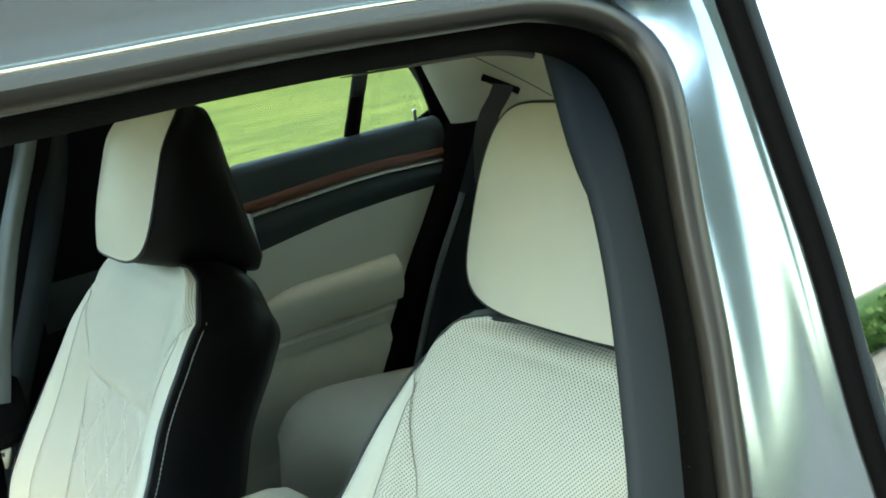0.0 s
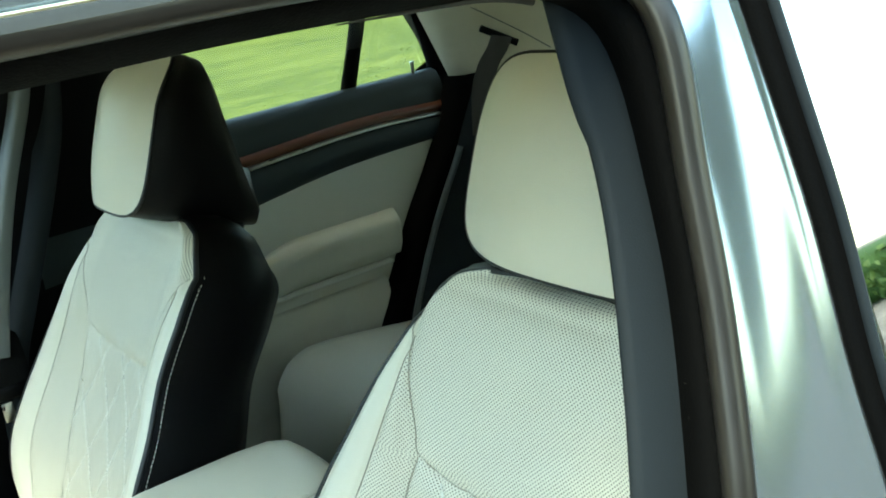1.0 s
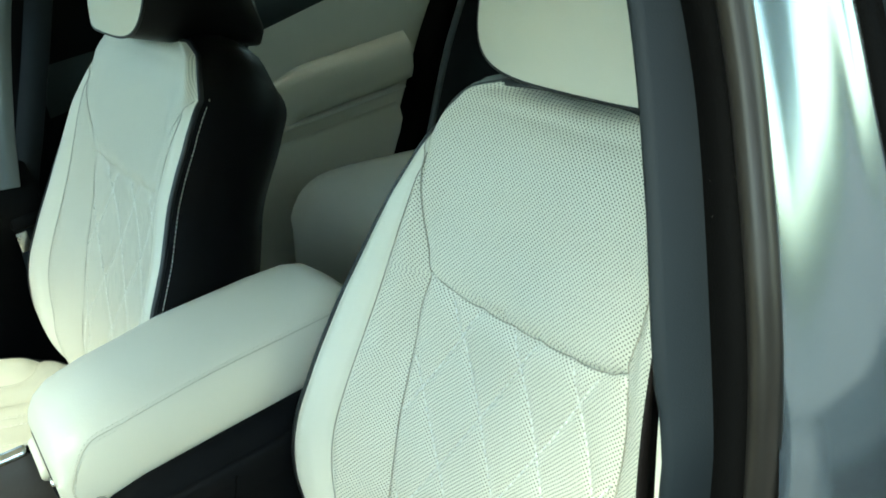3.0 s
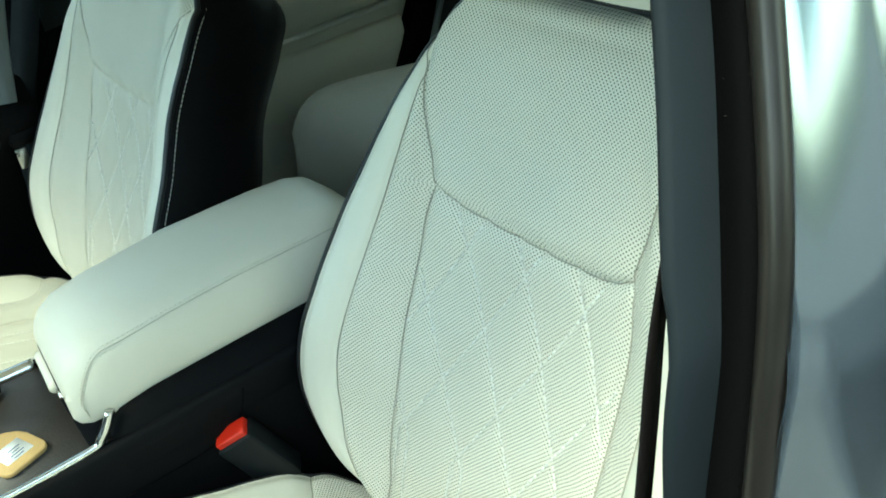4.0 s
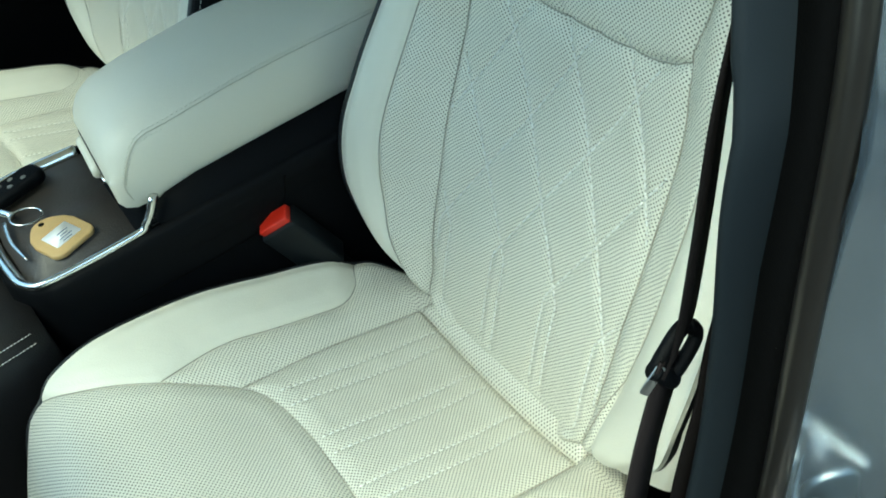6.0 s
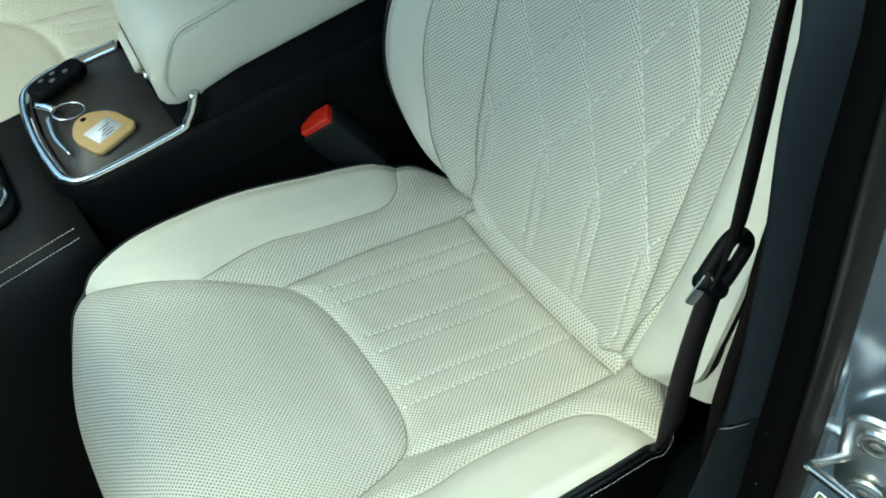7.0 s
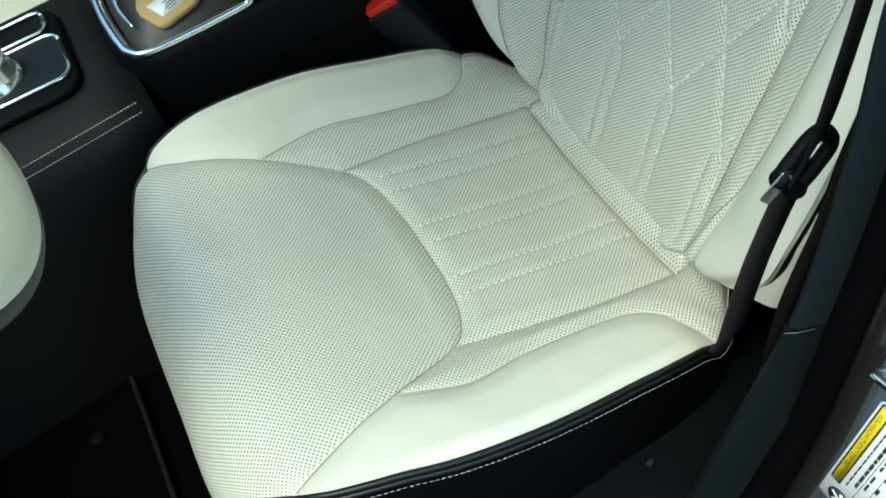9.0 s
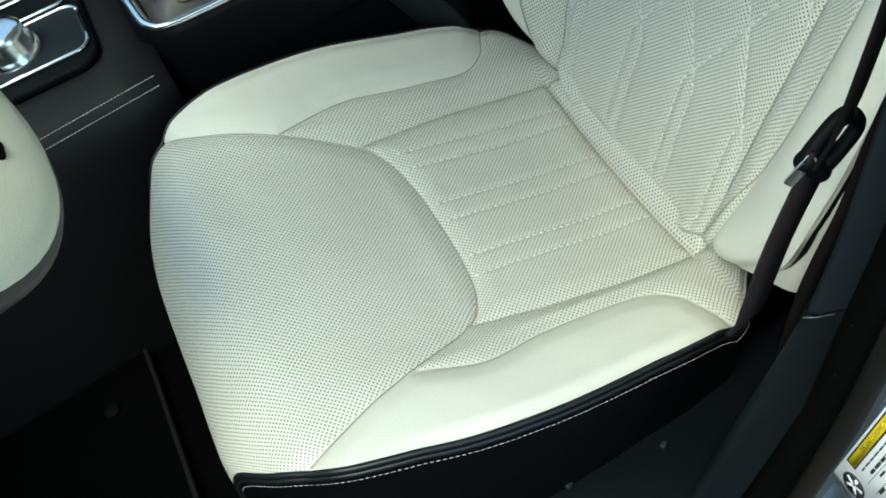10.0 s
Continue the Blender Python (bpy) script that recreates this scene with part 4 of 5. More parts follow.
# front part of the console
sec = [(-0.082, 0.06), (-0.080, 0.45), (-0.0755, 0.530), (-0.0715, 0.546), (-0.0655, 0.557), (-0.057, 0.5655), (-0.046, 0.571), (-0.030, 0.574), (0.19, 0.574), (0.20, 0.55), (0.20, 0.06)]
widen = lambda x: -0.093 * (-0.392 - x)
rows = [[Vector((x, y + (widen(x) if y < 0 else 0), z)) - CO for y, z in sec] for x in spread(-1.0, -0.386, 12)]
bm = sheet(rows)
bm.verts.ensure_lookup_table()
bm.faces.new([bm.verts[len(bm.verts) - len(sec) + i] for i in range(len(sec))])
bmesh.ops.recalc_face_normals(bm, faces=bm.faces)
part("front_body", bm, mat("brown_black_leather", (0.0090, 0.0084, 0.0084), 0.6, specular=0.25, spots=0.2, scale=12, grain=0.3, grain_scale=500), console, "brown-black leather front console")
line = along([Vector(p) - CO for p in ((-0.07, -0.0585, 0.59), (-0.085, -0.0585, 0.555), (-0.13, -0.0595, 0.535), (-0.25, -0.0595, 0.535), (-0.36, -0.050, 0.54), (-0.385, -0.02, 0.545))], 50)
part("panel_joint", tube(line, 0.0012, 6), M_RUBBER, console, "dark panel joint")
for k in (0.0, 0.011):
    part("seam_stitching", stitches([Vector((x, -0.0575 - 0.0085 * k / 0.011 + widen(x), 0.5665 - 0.0085 * k / 0.011)) - CO for x in spread(-0.80, -0.398, 60)], 0.0042, 0.0028, 0.00042), M_THREAD, console, "white double stitching")
part("selector_panel", shifted(slab(round_rect(0.22, 0.176, 0.03, cx=-0.550, cy=0.077), 0.013, 0.004), Vector((0, 0, 0.572)) - CO), M_DARK, console, "black selector surround")
part("selector_face", shifted(slab(round_rect(0.162, 0.086, 0.016, cx=-0.5295, cy=0.057), 0.003, 0.001), Vector((0, 0, 0.585)) - CO), M_TRIM, console, "dark selector plate")
rr = round_rect(0.165, 0.089, 0.018, cx=-0.5295, cy=0.057)
part("selector_bezel", tube([Vector((x, y, 0.587)) - CO for x, y in rr + rr[:1]], 0.0028, 8), M_CHROME, console, "chrome bezel")
rr = round_rect(0.10, 0.042, 0.012, cx=-0.506, cy=0.134)
part("side_bezel", tube([Vector((x, y, 0.587)) - CO for x, y in rr + rr[:1]], 0.0028, 8), M_CHROME, console, "chrome bezel")
ring = lambda r, z: [Vector((r * math.cos(a) - 0.530, r * math.sin(a) + 0.060, z)) - CO for a in np.linspace(0, 2 * math.pi, 40, endpoint=False)]
bm = sheet([ring(r, z) for r, z in ((0.034, 0.586), (0.034, 0.593), (0.0305, 0.596), (0.030, 0.597), (0.0275, 0.614), (0.0265, 0.619), (0.023, 0.622), (0.018, 0.6225), (0.001, 0.622))], None, True)
part("selector_knob", bm, M_CHROME, console, "chrome rotary gear knob")

# armrest
arm = thing("armrest", (-0.03, 0.07, 0.63), "cream leather centre armrest lid with stitched edges", "armrest")
AO = Vector((-0.03, 0.07, 0.63))


def arm_ring(x, drop, pinch, foot):
    """Section of the armrest lid across the car."""
    out = []
    y0, y1, z1 = -0.028 + pinch, 0.172 - pinch - 0.022 * smooth(-0.05, -0.22, x), 0.728 - drop
    for y, z in ((y0 + 0.004, foot), (y0, foot + 0.012), (y0 - 0.001, 0.665), (y0 + 0.004, z1 - 0.030), (y0 + 0.014, z1 - 0.014), (y0 + 0.034, z1 - 0.004), (y0 + 0.07, z1), (y1 - 0.07, z1), (y1 - 0.034, z1 - 0.004), (y1 - 0.014, z1 - 0.014), (y1 - 0.004, z1 - 0.03), (y1, 0.665), (y1, foot + 0.012), (y1 - 0.004, foot)):
        out.append(Vector((x + 0.07 * (y - y0) * smooth(-0.19, -0.24, x), y, max(z, foot))) - AO)
    return [Vector(p) for p in along(out, 40)]


stations = ((-0.2485, 0.050, 0.020, 0.640), (-0.2495, 0.042, 0.012, 0.632), (-0.2445, 0.030, 0.006, 0.626), (-0.233, 0.017, 0.002, 0.622), (-0.205, 0.006, 0.0, 0.622), (-0.16, 0.001, 0.0, 0.626), (-0.05, 0.0, 0.0, 0.63), (0.08, 0.002, 0.0, 0.632), (0.13, 0.005, 0.002, 0.634), (0.155, 0.012, 0.006, 0.636), (0.168, 0.024, 0.012, 0.64), (0.174, 0.045, 0.024, 0.65))
rows = [arm_ring(*s) for s in stations]
bm = sheet(rows)
bm.verts.ensure_lookup_table()
bm.faces.new([bm.verts[i] for i in range(40)])
bm.faces.new([bm.verts[len(bm.verts) - 40 + i] for i in range(40)])
bmesh.ops.recalc_face_normals(bm, faces=bm.faces)
lid = part("lid", bm, M_CREAM, arm, "padded cream leather lid")
base = []
for x, hi in ((-0.222, 0.604), (-0.214, 0.616), (-0.200, 0.626), (-0.16, 0.632), (0.0, 0.634), (0.10, 0.636), (0.22, 0.636)):
    k = (hi - 0.58) / 0.055
    base.append([Vector((x, y, z)) - AO for y, z in ((-0.0585, 0.56), (-0.0575, 0.58), (-0.052 + 0.004 * k, 0.58 + 0.45 * (hi - 0.58)), (-0.043 + 0.008 * k, hi - 0.002), (-0.030 + 0.006 * k, hi), (0.17, hi), (0.185, hi - 0.004), (0.19, 0.56))])
part("armrest_base", sheet(base), M_DARK, arm, "black hinge base")
seam = [r[9] + Vector((0, -0.0006, 0)) for r in rows[2:]]
seam = [rows[3][2] + Vector((-0.001, -0.001, 0)), rows[3][5] + Vector((-0.002, -0.001, 0))] + seam[2:]
seam = along(seam, 120)
part("lid_seam", tube(seam, 0.0007, 6), mat("pale_seam", (0.54, 0.51, 0.41), 0.7, spots=0.1, scale=80), arm, "sewn seam")
for d in (0.0045, -0.0045):
    part("lid_stitching", stitches([p + Vector((0, 0.0002 if d > 0 else -0.0004, d)) for p in seam], 0.006, 0.0045, 0.0005), M_CREAM, arm, "cream stitching")
# the lid has no cut; a dark block gives the notch's shade
part("latch_notch_block", block((0.012, 0.094, 0.028), (-0.2095, -0.010, 0.032), 0.006, turn=Matrix.Rotation(radians(-4), 3, "Z")), M_DARK, arm, "dark block standing in for the latch notch's shade")
part("latch", tube(along([(-0.2135, 0.028, 0.029), (-0.216, -0.008, 0.029), (-0.219, -0.046, 0.027)], 16), 0.0080, 12), M_CREAM, arm, "cream latch bar")
part("latch_pin", tube([(-0.218, -0.046, 0.022), (-0.2185, -0.060, 0.020)], 0.003, 8), M_CHROME, arm, "chrome latch pin")


# scales towards the camera's eye by 0.95, so outlines still fit its view
CONSOLE_VIEW_FIT = Matrix.Translation((-0.016, -0.04775, 0.0625)) @ Matrix.Scale(0.95, 4)
# keys on the console
keys = thing("key_ring", (-0.33, 0.03, 0.603), "black car key and tan leather tag on a ring", "keys")
KO = Vector((-0.33, 0.03, 0.603))
tag = part("tag", slab([(x, y) for x, y in ((0.034, 0.016), (0.0325, 0.021), (0.029, 0.024), (0.024, 0.0255), (-0.004, 0.0255), (-0.016, 0.022), (-0.026, 0.015), (-0.032, 0.0085), (-0.034, 0.003), (-0.034, -0.003), (-0.032, -0.0085), (-0.026, -0.015), (-0.016, -0.022), (-0.004, -0.0255), (0.024, -0.0255), (0.029, -0.024), (0.0325, -0.021), (0.034, -0.016))], 0.006, 0.0016), M_TAG, keys, "tan leather key tag")
tag.matrix_basis = pose(0.008, -0.004, 0.001, 0, 0, -70) @ Matrix.Scale(1.15, 4)
part("label", shifted(slab(round_rect(0.028, 0.030, 0.001, cx=0.008), 0.0006, 0), (0, 0, 0.006)), M_PAPER, tag, "white paper label")
M_BLUEINK = mat("blue_ink", (0.10, 0.15, 0.26), 0.6)
for i, w in enumerate((0.011, 0.015, 0.009, 0.013)):
    part("writing", shifted(slab(round_rect(0.0011, w, 0.0003, cx=0.019 - 0.0045 * i, cy=0.001 * i), 0.0004, 0), (0, 0, 0.0066)), M_BLUEINK, tag, "faint blue writing")
part("eyelet", shifted(slab([(0.003 * math.cos(a) - 0.026, 0.003 * math.sin(a)) for a in np.linspace(0, 2 * math.pi, 14, endpoint=False)], 0.0005, 0), (0, 0, 0.006)), M_DARK, tag, "dark eyelet")
part("ring", tube([Vector((-0.012 + 0.018 * math.cos(a), 0.056 + 0.018 * math.sin(a), 0.007 - 0.004 * math.cos(a))) for a in np.linspace(0, 2 * math.pi, 36)], 0.0012, 8), M_CHROME, keys, "steel ring")
part("clip", tube(along([(-0.025, 0.070, 0.007), (-0.033, 0.084, 0.008), (-0.041, 0.097, 0.007)], 10), 0.0050, 10), M_CHROME, keys, "chrome clip")
part("blade", tube(along([(-0.037, 0.066, 0.005), (-0.040, 0.024, 0.004), (-0.034, -0.019, 0.003)], 14), lambda t: 0.0034 - 0.002 * t, 8), M_CHROME, keys, "curved steel key blade")
fob = part("fob", slab(round_rect(0.074, 0.036, 0.013), 0.017, 0.006, 3), M_DARK, keys, "black key fob with buttons")
fob.matrix_basis = pose(-0.005, 0.121, 0.002, 0, 0, 16)
for i, (x, y) in enumerate(((-0.016, 0.006), (0.0, 0.006), (-0.008, -0.007), (0.012, -0.006))):
    part("button", shifted(slab(round_rect(0.007, 0.006, 0.003, cx=x, cy=y), 0.0016, 0.0005), (0, 0, 0.0165)), M_GREYP, fob, "grey button")

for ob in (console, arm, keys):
    ob.matrix_basis = CONSOLE_VIEW_FIT @ ob.matrix_basis

# ---------------------------------------------------------------- steering wheel
wheel = thing("steering_wheel", (-0.60, -0.38, 0.87), "cream and grey leather steering wheel with flat lower spoke", "steering wheel")
k = 64


def wheel_ring(r, h):
    return [Vector((r * math.sin(a), r * 0.93 * math.cos(a), h)) for a in np.linspace(0, 2 * math.pi, k, endpoint=False)]


bm = sheet([wheel_ring(r, h) for r, h in ((0.004, 0.010), (0.08, 0.008), (0.13, 0.006), (0.160, 0.009), (0.182, 0.010), (0.193, 0.007), (0.199, 0.000))], None, True)
part("hub_cover", bm, leather("warm_cream_leather", (0.82, 0.75, 0.55)), wheel, "cream leather centre cover")
part("rim", sheet([wheel_ring(r, h) for r, h in ((0.1985, 0.001), (0.203, -0.003), (0.206, -0.010), (0.203, -0.020), (0.192, -0.028), (0.165, -0.032))], None, True), mat("grey_rim_leather", (0.030, 0.029, 0.025), 0.5, spots=0.12, scale=20, grain=0.3, grain_scale=600), wheel, "dark grey leather rim")
part("switch", shifted(slab(round_rect(0.030, 0.022, 0.006), 0.003, 0.001), (0.143, 0.003, 0.0075)), M_DARK, wheel, "black switch")
part("emblem", shifted(slab(round_rect(0.020, 0.022, 0.009), 0.003, 0.001), (0.128, -0.080, 0.0075)), M_DARK, wheel, "dark emblem plate")
wheel.matrix_basis = pose(-0.598, -0.347, 0.908, 0, 55, 0) @ Matrix.Scale(1.03, 4)

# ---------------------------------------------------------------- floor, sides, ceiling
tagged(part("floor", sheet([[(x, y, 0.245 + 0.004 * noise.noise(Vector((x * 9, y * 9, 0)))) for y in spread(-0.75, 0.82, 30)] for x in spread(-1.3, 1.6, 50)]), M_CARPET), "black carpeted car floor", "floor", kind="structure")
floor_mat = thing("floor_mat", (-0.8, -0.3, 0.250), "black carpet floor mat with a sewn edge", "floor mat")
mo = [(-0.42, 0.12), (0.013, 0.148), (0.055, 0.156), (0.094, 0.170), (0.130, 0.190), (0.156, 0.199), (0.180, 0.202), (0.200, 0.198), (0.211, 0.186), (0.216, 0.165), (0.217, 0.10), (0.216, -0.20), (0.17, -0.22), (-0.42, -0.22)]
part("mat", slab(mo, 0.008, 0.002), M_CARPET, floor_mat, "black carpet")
part("edge_binding", tube([Vector((x, y, 0.008)) for x, y in mo + mo[:1]], 0.0035, 8), M_GREYB, floor_mat, "dark grey sewn edge")
part("mat_clip", slab([(0.010 * math.cos(a) + 0.155, 0.010 * math.sin(a) + 0.095) for a in np.linspace(0, 2 * math.pi, 20, endpoint=False)], 0.014, 0.002), M_DARK, floor_mat, "black fixing clip")

ceil_rows = [[Vector((x, y, 1.36 + 0.03 * (1 - (y / 0.62) ** 2) - 0.05 * smooth(0.7, 1.6, x) - 0.045 * smooth(-0.4, -0.8, x) - 0.05 * smooth(0.54, 0.66, abs(y)))) for y in spread(-0.63, 0.66, 24)] for x in spread(-0.56, 1.6, 30)]
tagged(part("ceiling", sheet(ceil_rows), M_HEAD), "cream cloth headliner", "ceiling", kind="structure")

# far side: rear door inside
far_door = thing("far_rear_door", (0.6, 0.74, 0.8), "cream and charcoal rear door panel with wood strip", "car door")
FO = Vector((0.6, 0.74, 0.8))


def far_panel(rows):
    return sheet([[Vector(p) - FO for p in r] for r in rows])


xs = spread(0.02, 0.935, 30)
sweep = lambda x: 0.022 * (smooth(0.3, 0.75, x) - 0.5) * (1 - 0.5 * smooth(0.75, 0.93, x))
up = lambda x: 0.012 * smooth(0.2, 0.95, x)
part("top_rail", far_panel([[(x, y, z + up(x)) for x in xs] for y, z in ((0.785, 1.052), (0.765, 1.056), (0.745, 1.050), (0.732, 1.03), (0.727, 1.005), (0.727, 0.960))]), M_DOORTRIM, far_door, "charcoal upper door trim")
part("wood_strip", far_panel([[(x, y, z + sweep(x)) for x in xs] for y, z in ((0.727, 0.994), (0.719, 0.991), (0.716, 0.983), (0.719, 0.974), (0.727, 0.971))]), M_WOOD, far_door, "polished brown wood strip")
part("chrome_line", far_panel([[(x, y, z + sweep(x)) for x in xs] for y, z in ((0.725, 0.972), (0.714, 0.970), (0.714, 0.965), (0.725, 0.963))]), M_STEEL, far_door, "thin silver line")
lowz = curve([0.0, 0.3, 0.456, 0.632, 0.777, 0.95], [0.83, 0.864, 0.887, 0.910, 0.918, 0.921])
part("middle_band", far_panel([[(x, y, 0.967 + sweep(x) + (lowz(x) - 0.967 - sweep(x)) * t) for x in xs] for y, t in ((0.727, 0.0), (0.712, 0.15), (0.712, 0.8), (0.725, 1.0))]), M_DOORTRIM, far_door, "charcoal middle band")
part("lower_panel", far_panel([[(x, y, lowz(x) + (0.36 - lowz(x)) * t) for x in xs] for y, t in ((0.724, 0.0), (0.720, 0.1), (0.715, 0.4), (0.712, 0.7), (0.72, 1.0))]), M_CREAM, far_door, "cream door panel")
rest = []
for y, z in ((0.722, 0.806), (0.705, 0.803), (0.690, 0.797), (0.680, 0.785), (0.679, 0.765), (0.684, 0.735), (0.697, 0.710), (0.722, 0.700)):
    rest.append([(x, 0.722 + (y - 0.722) * min(1, smooth(0.34, 0.54, x) * smooth(0.757, 0.742, x)), z - 0.05 * smooth(0.52, 0.30, x) - 0.005) for x in spread(0.30, 0.757, 60)])
part("armrest", far_panel(rest), M_CREAM, far_door, "cream padded armrest")
part("pocket_line", far_panel([[(x, y, z) for x in spread(0.36, 0.72, 12)] for y, z in ((0.713, 0.695), (0.694, 0.693), (0.694, 0.689), (0.713, 0.687))]), M_PALE, far_door, "pale pocket edge")
part("pocket", far_panel([[(x, y, z) for x in spread(0.34, 0.70, 12)] for y, z in ((0.715, 0.66), (0.700, 0.655), (0.694, 0.60), (0.70, 0.52), (0.715, 0.45))]), M_CREAM, far_door, "cream door pocket")
part("lock_pin", tube([(0.285, 0.022, 0.25), (0.285, 0.022, 0.285), (0.285, 0.022, 0.29)], lambda t: 0.004 if t < 0.6 else 0.006, 8), M_STEEL, far_door, "silver lock pin")
part("window_post", far_panel([[(0.715 + d + 0.35 * (z - 1.05), y, z) for z in spread(1.04, 1.34, 8)] for d, y in ((-0.016, 0.775), (-0.016, 0.762), (0.016, 0.762), (0.016, 0.775))]), M_RUBBER, far_door, "black window post")
part("rear_frame", tube(along([Vector(p) - FO for p in ((0.962, 0.775, 1.05), (0.955, 0.773, 1.10), (0.925, 0.768, 1.17), (0.87, 0.76, 1.24), (0.78, 0.75, 1.28), (0.5, 0.74, 1.31), (0.15, 0.74, 1.32))], 60), 0.024, 10), M_RUBBER, far_door, "black window frame")
bm = far_panel([[(x, 0.785 - 0.25 * (z - 1.05) + d, z) for x, z in ((0.16, 1.03), (0.965, 1.03), (0.965, 1.34), (0.16, 1.34))] + [] for d in (0.0, 0.004)])
bmesh.ops.holes_fill(bm, edges=bm.edges, sides=0)
bm.verts.ensure_lookup_table()
if len(bm.faces) < 6:
    bm.faces.new([bm.verts[i] for i in (0, 3, 7, 4)])
    bm.faces.new([bm.verts[i] for i in (0, 1, 2, 3)])
    bm.faces.new([bm.verts[i] for i in (4, 5, 6, 7)])
bmesh.ops.recalc_face_normals(bm, faces=bm.faces)
pane = part("pane", bm, M_GLASS, far_door, "clear side window", False)
pane.visible_shadow = False
edge_x = curve([0.30, 0.45, 0.575, 0.68, 0.782, 0.85, 0.922, 0.98, 1.05], [0.58, 0.615, 0.668, 0.728, 0.788, 0.836, 0.884, 0.912, 0.938])
part("door_edge", far_panel([[(edge_x(z) + d, y, z) for z in spread(0.30, 1.05, 30)] for d, y in ((0.0, 0.722), (0.006, 0.686), (0.022, 0.672), (0.060, 0.670), (0.070, 0.72))]), M_RUBBER, far_door, "black rubber door edge")
part("door_skin", far_panel([[(x, 0.83, z) for x in spread(0.1, 1.0, 6)] for z in spread(0.25, 1.04, 6)]), M_PAINT, far_door, "grey outer skin")

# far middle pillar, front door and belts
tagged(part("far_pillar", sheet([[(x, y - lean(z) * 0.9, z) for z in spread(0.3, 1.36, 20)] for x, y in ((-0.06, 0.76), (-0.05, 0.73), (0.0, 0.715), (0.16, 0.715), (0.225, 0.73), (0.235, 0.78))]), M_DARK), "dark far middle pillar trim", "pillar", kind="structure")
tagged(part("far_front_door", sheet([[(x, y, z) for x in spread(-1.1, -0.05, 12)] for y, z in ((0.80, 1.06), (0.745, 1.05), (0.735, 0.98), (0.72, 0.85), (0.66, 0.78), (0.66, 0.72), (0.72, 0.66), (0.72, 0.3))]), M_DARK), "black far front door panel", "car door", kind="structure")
pbelt = thing("passenger_seat_belt", (0.02, 0.68, 0.95), "grey black seat belt hanging on the far pillar", "seat belt", "seat belts")
PO = Vector((0.02, 0.68, 0.95))
part("webbing", webbing([Vector(p) - PO for p in ((0.10, 0.655, 1.24), (0.08, 0.67, 1.12), (0.03, 0.68, 0.98), (-0.03, 0.68, 0.84), (-0.07, 0.68, 0.74), (-0.09, 0.67, 0.60), (-0.08, 0.66, 0.45))], 0.046, ((0.9, -0.5, 0), (0.85, -0.5, 0))), M_TRIM, pbelt, "grey black webbing")
# the window light on this run is put into its paler colour
part("upper_webbing", webbing([Vector(p) - PO for p in ((0.062, 0.652, 1.25), (0.044, 0.652, 1.178), (-0.015, 0.652, 1.036), (-0.062, 0.652, 0.89), (-0.09, 0.652, 0.78))], 0.034, ((0.9, -0.5, 0), (0.85, -0.5, 0))), M_SLATE, pbelt, "slate grey webbing coloured paler for window light")
part("tongue_guide", block((0.055, 0.022, 0.028), tuple(Vector((-0.082, 0.668, 0.715)) - PO), 0.009, 3), M_DARK, pbelt, "black tongue housing")
part("tongue_plate", block((0.018, 0.003, 0.034), tuple(Vector((-0.098, 0.660, 0.682)) - PO), 0.001), M_STEEL, pbelt, "steel belt tongue")

# rear of the cabin
rear_seat = thing("rear_seat", (0.7, 0, 0.4), "grey-cream leather rear bench seat", "car seat")
RO = Vector((0.7, 0, 0.4))


def bench(profile, y0, y1, lift):
    rows = []
    for y, t in ((y0, 0.06), (y0 + 0.004, 0.025), (y0 + 0.02, 0.008), (y0 + 0.06, 0), (y1 - 0.06, 0), (y1 - 0.02, 0.008), (y1 - 0.004, 0.025), (y1, 0.06)):
        rows.append([Vector(q) - RO for q in along([(x + (t if f else 0), y, z - t * (1 - f)) for x, z, f in profile], 40)])
    return sheet(rows)


prof = ((0.325, 0.24, 1), (0.338, 0.40, 1), (0.350, 0.484, 1), (0.372, 0.565, 0), (0.405, 0.602, 0), (0.465, 0.616, 0), (0.62, 0.596, 0), (0.9, 0.55, 0), (1.02, 0.54, 0))
for a, b in ((0.02, 0.645), (-0.64, 0.015)):
    part("cushion", bench(prof, a, b, 0), M_CREAM, rear_seat, "grey cream leather rear cushion")
prof = ((0.98, 0.50, 1), (1.00, 0.62, 1), (1.06, 0.80, 1), (1.12, 0.95, 1), (1.17, 1.00, 0), (1.25, 1.01, 0))
for a, b in ((0.02, 0.62), (-0.62, 0.015)):
    part("backrest", bench(prof, a, b, 0), M_CREAM, rear_seat, "grey cream leather rear backrest")
part("side_bolster", sheet([[Vector(p) - RO for p in along(q, 20)] for q in (((0.70, 0.70, 0.40), (0.76, 0.70, 0.65), (0.88, 0.70, 0.88), (0.97, 0.70, 1.04)), ((0.73, 0.66, 0.40), (0.79, 0.66, 0.65), (0.905, 0.66, 0.88), (0.99, 0.66, 1.04)), ((0.78, 0.64, 0.40), (0.83, 0.64, 0.65), (0.94, 0.64, 0.88), (1.02, 0.64, 1.04)), ((0.98, 0.62, 0.40), (1.0, 0.62, 0.65), (1.05, 0.62, 0.88), (1.12, 0.62, 1.04)))]), M_TRIM, rear_seat, "charcoal seat side")

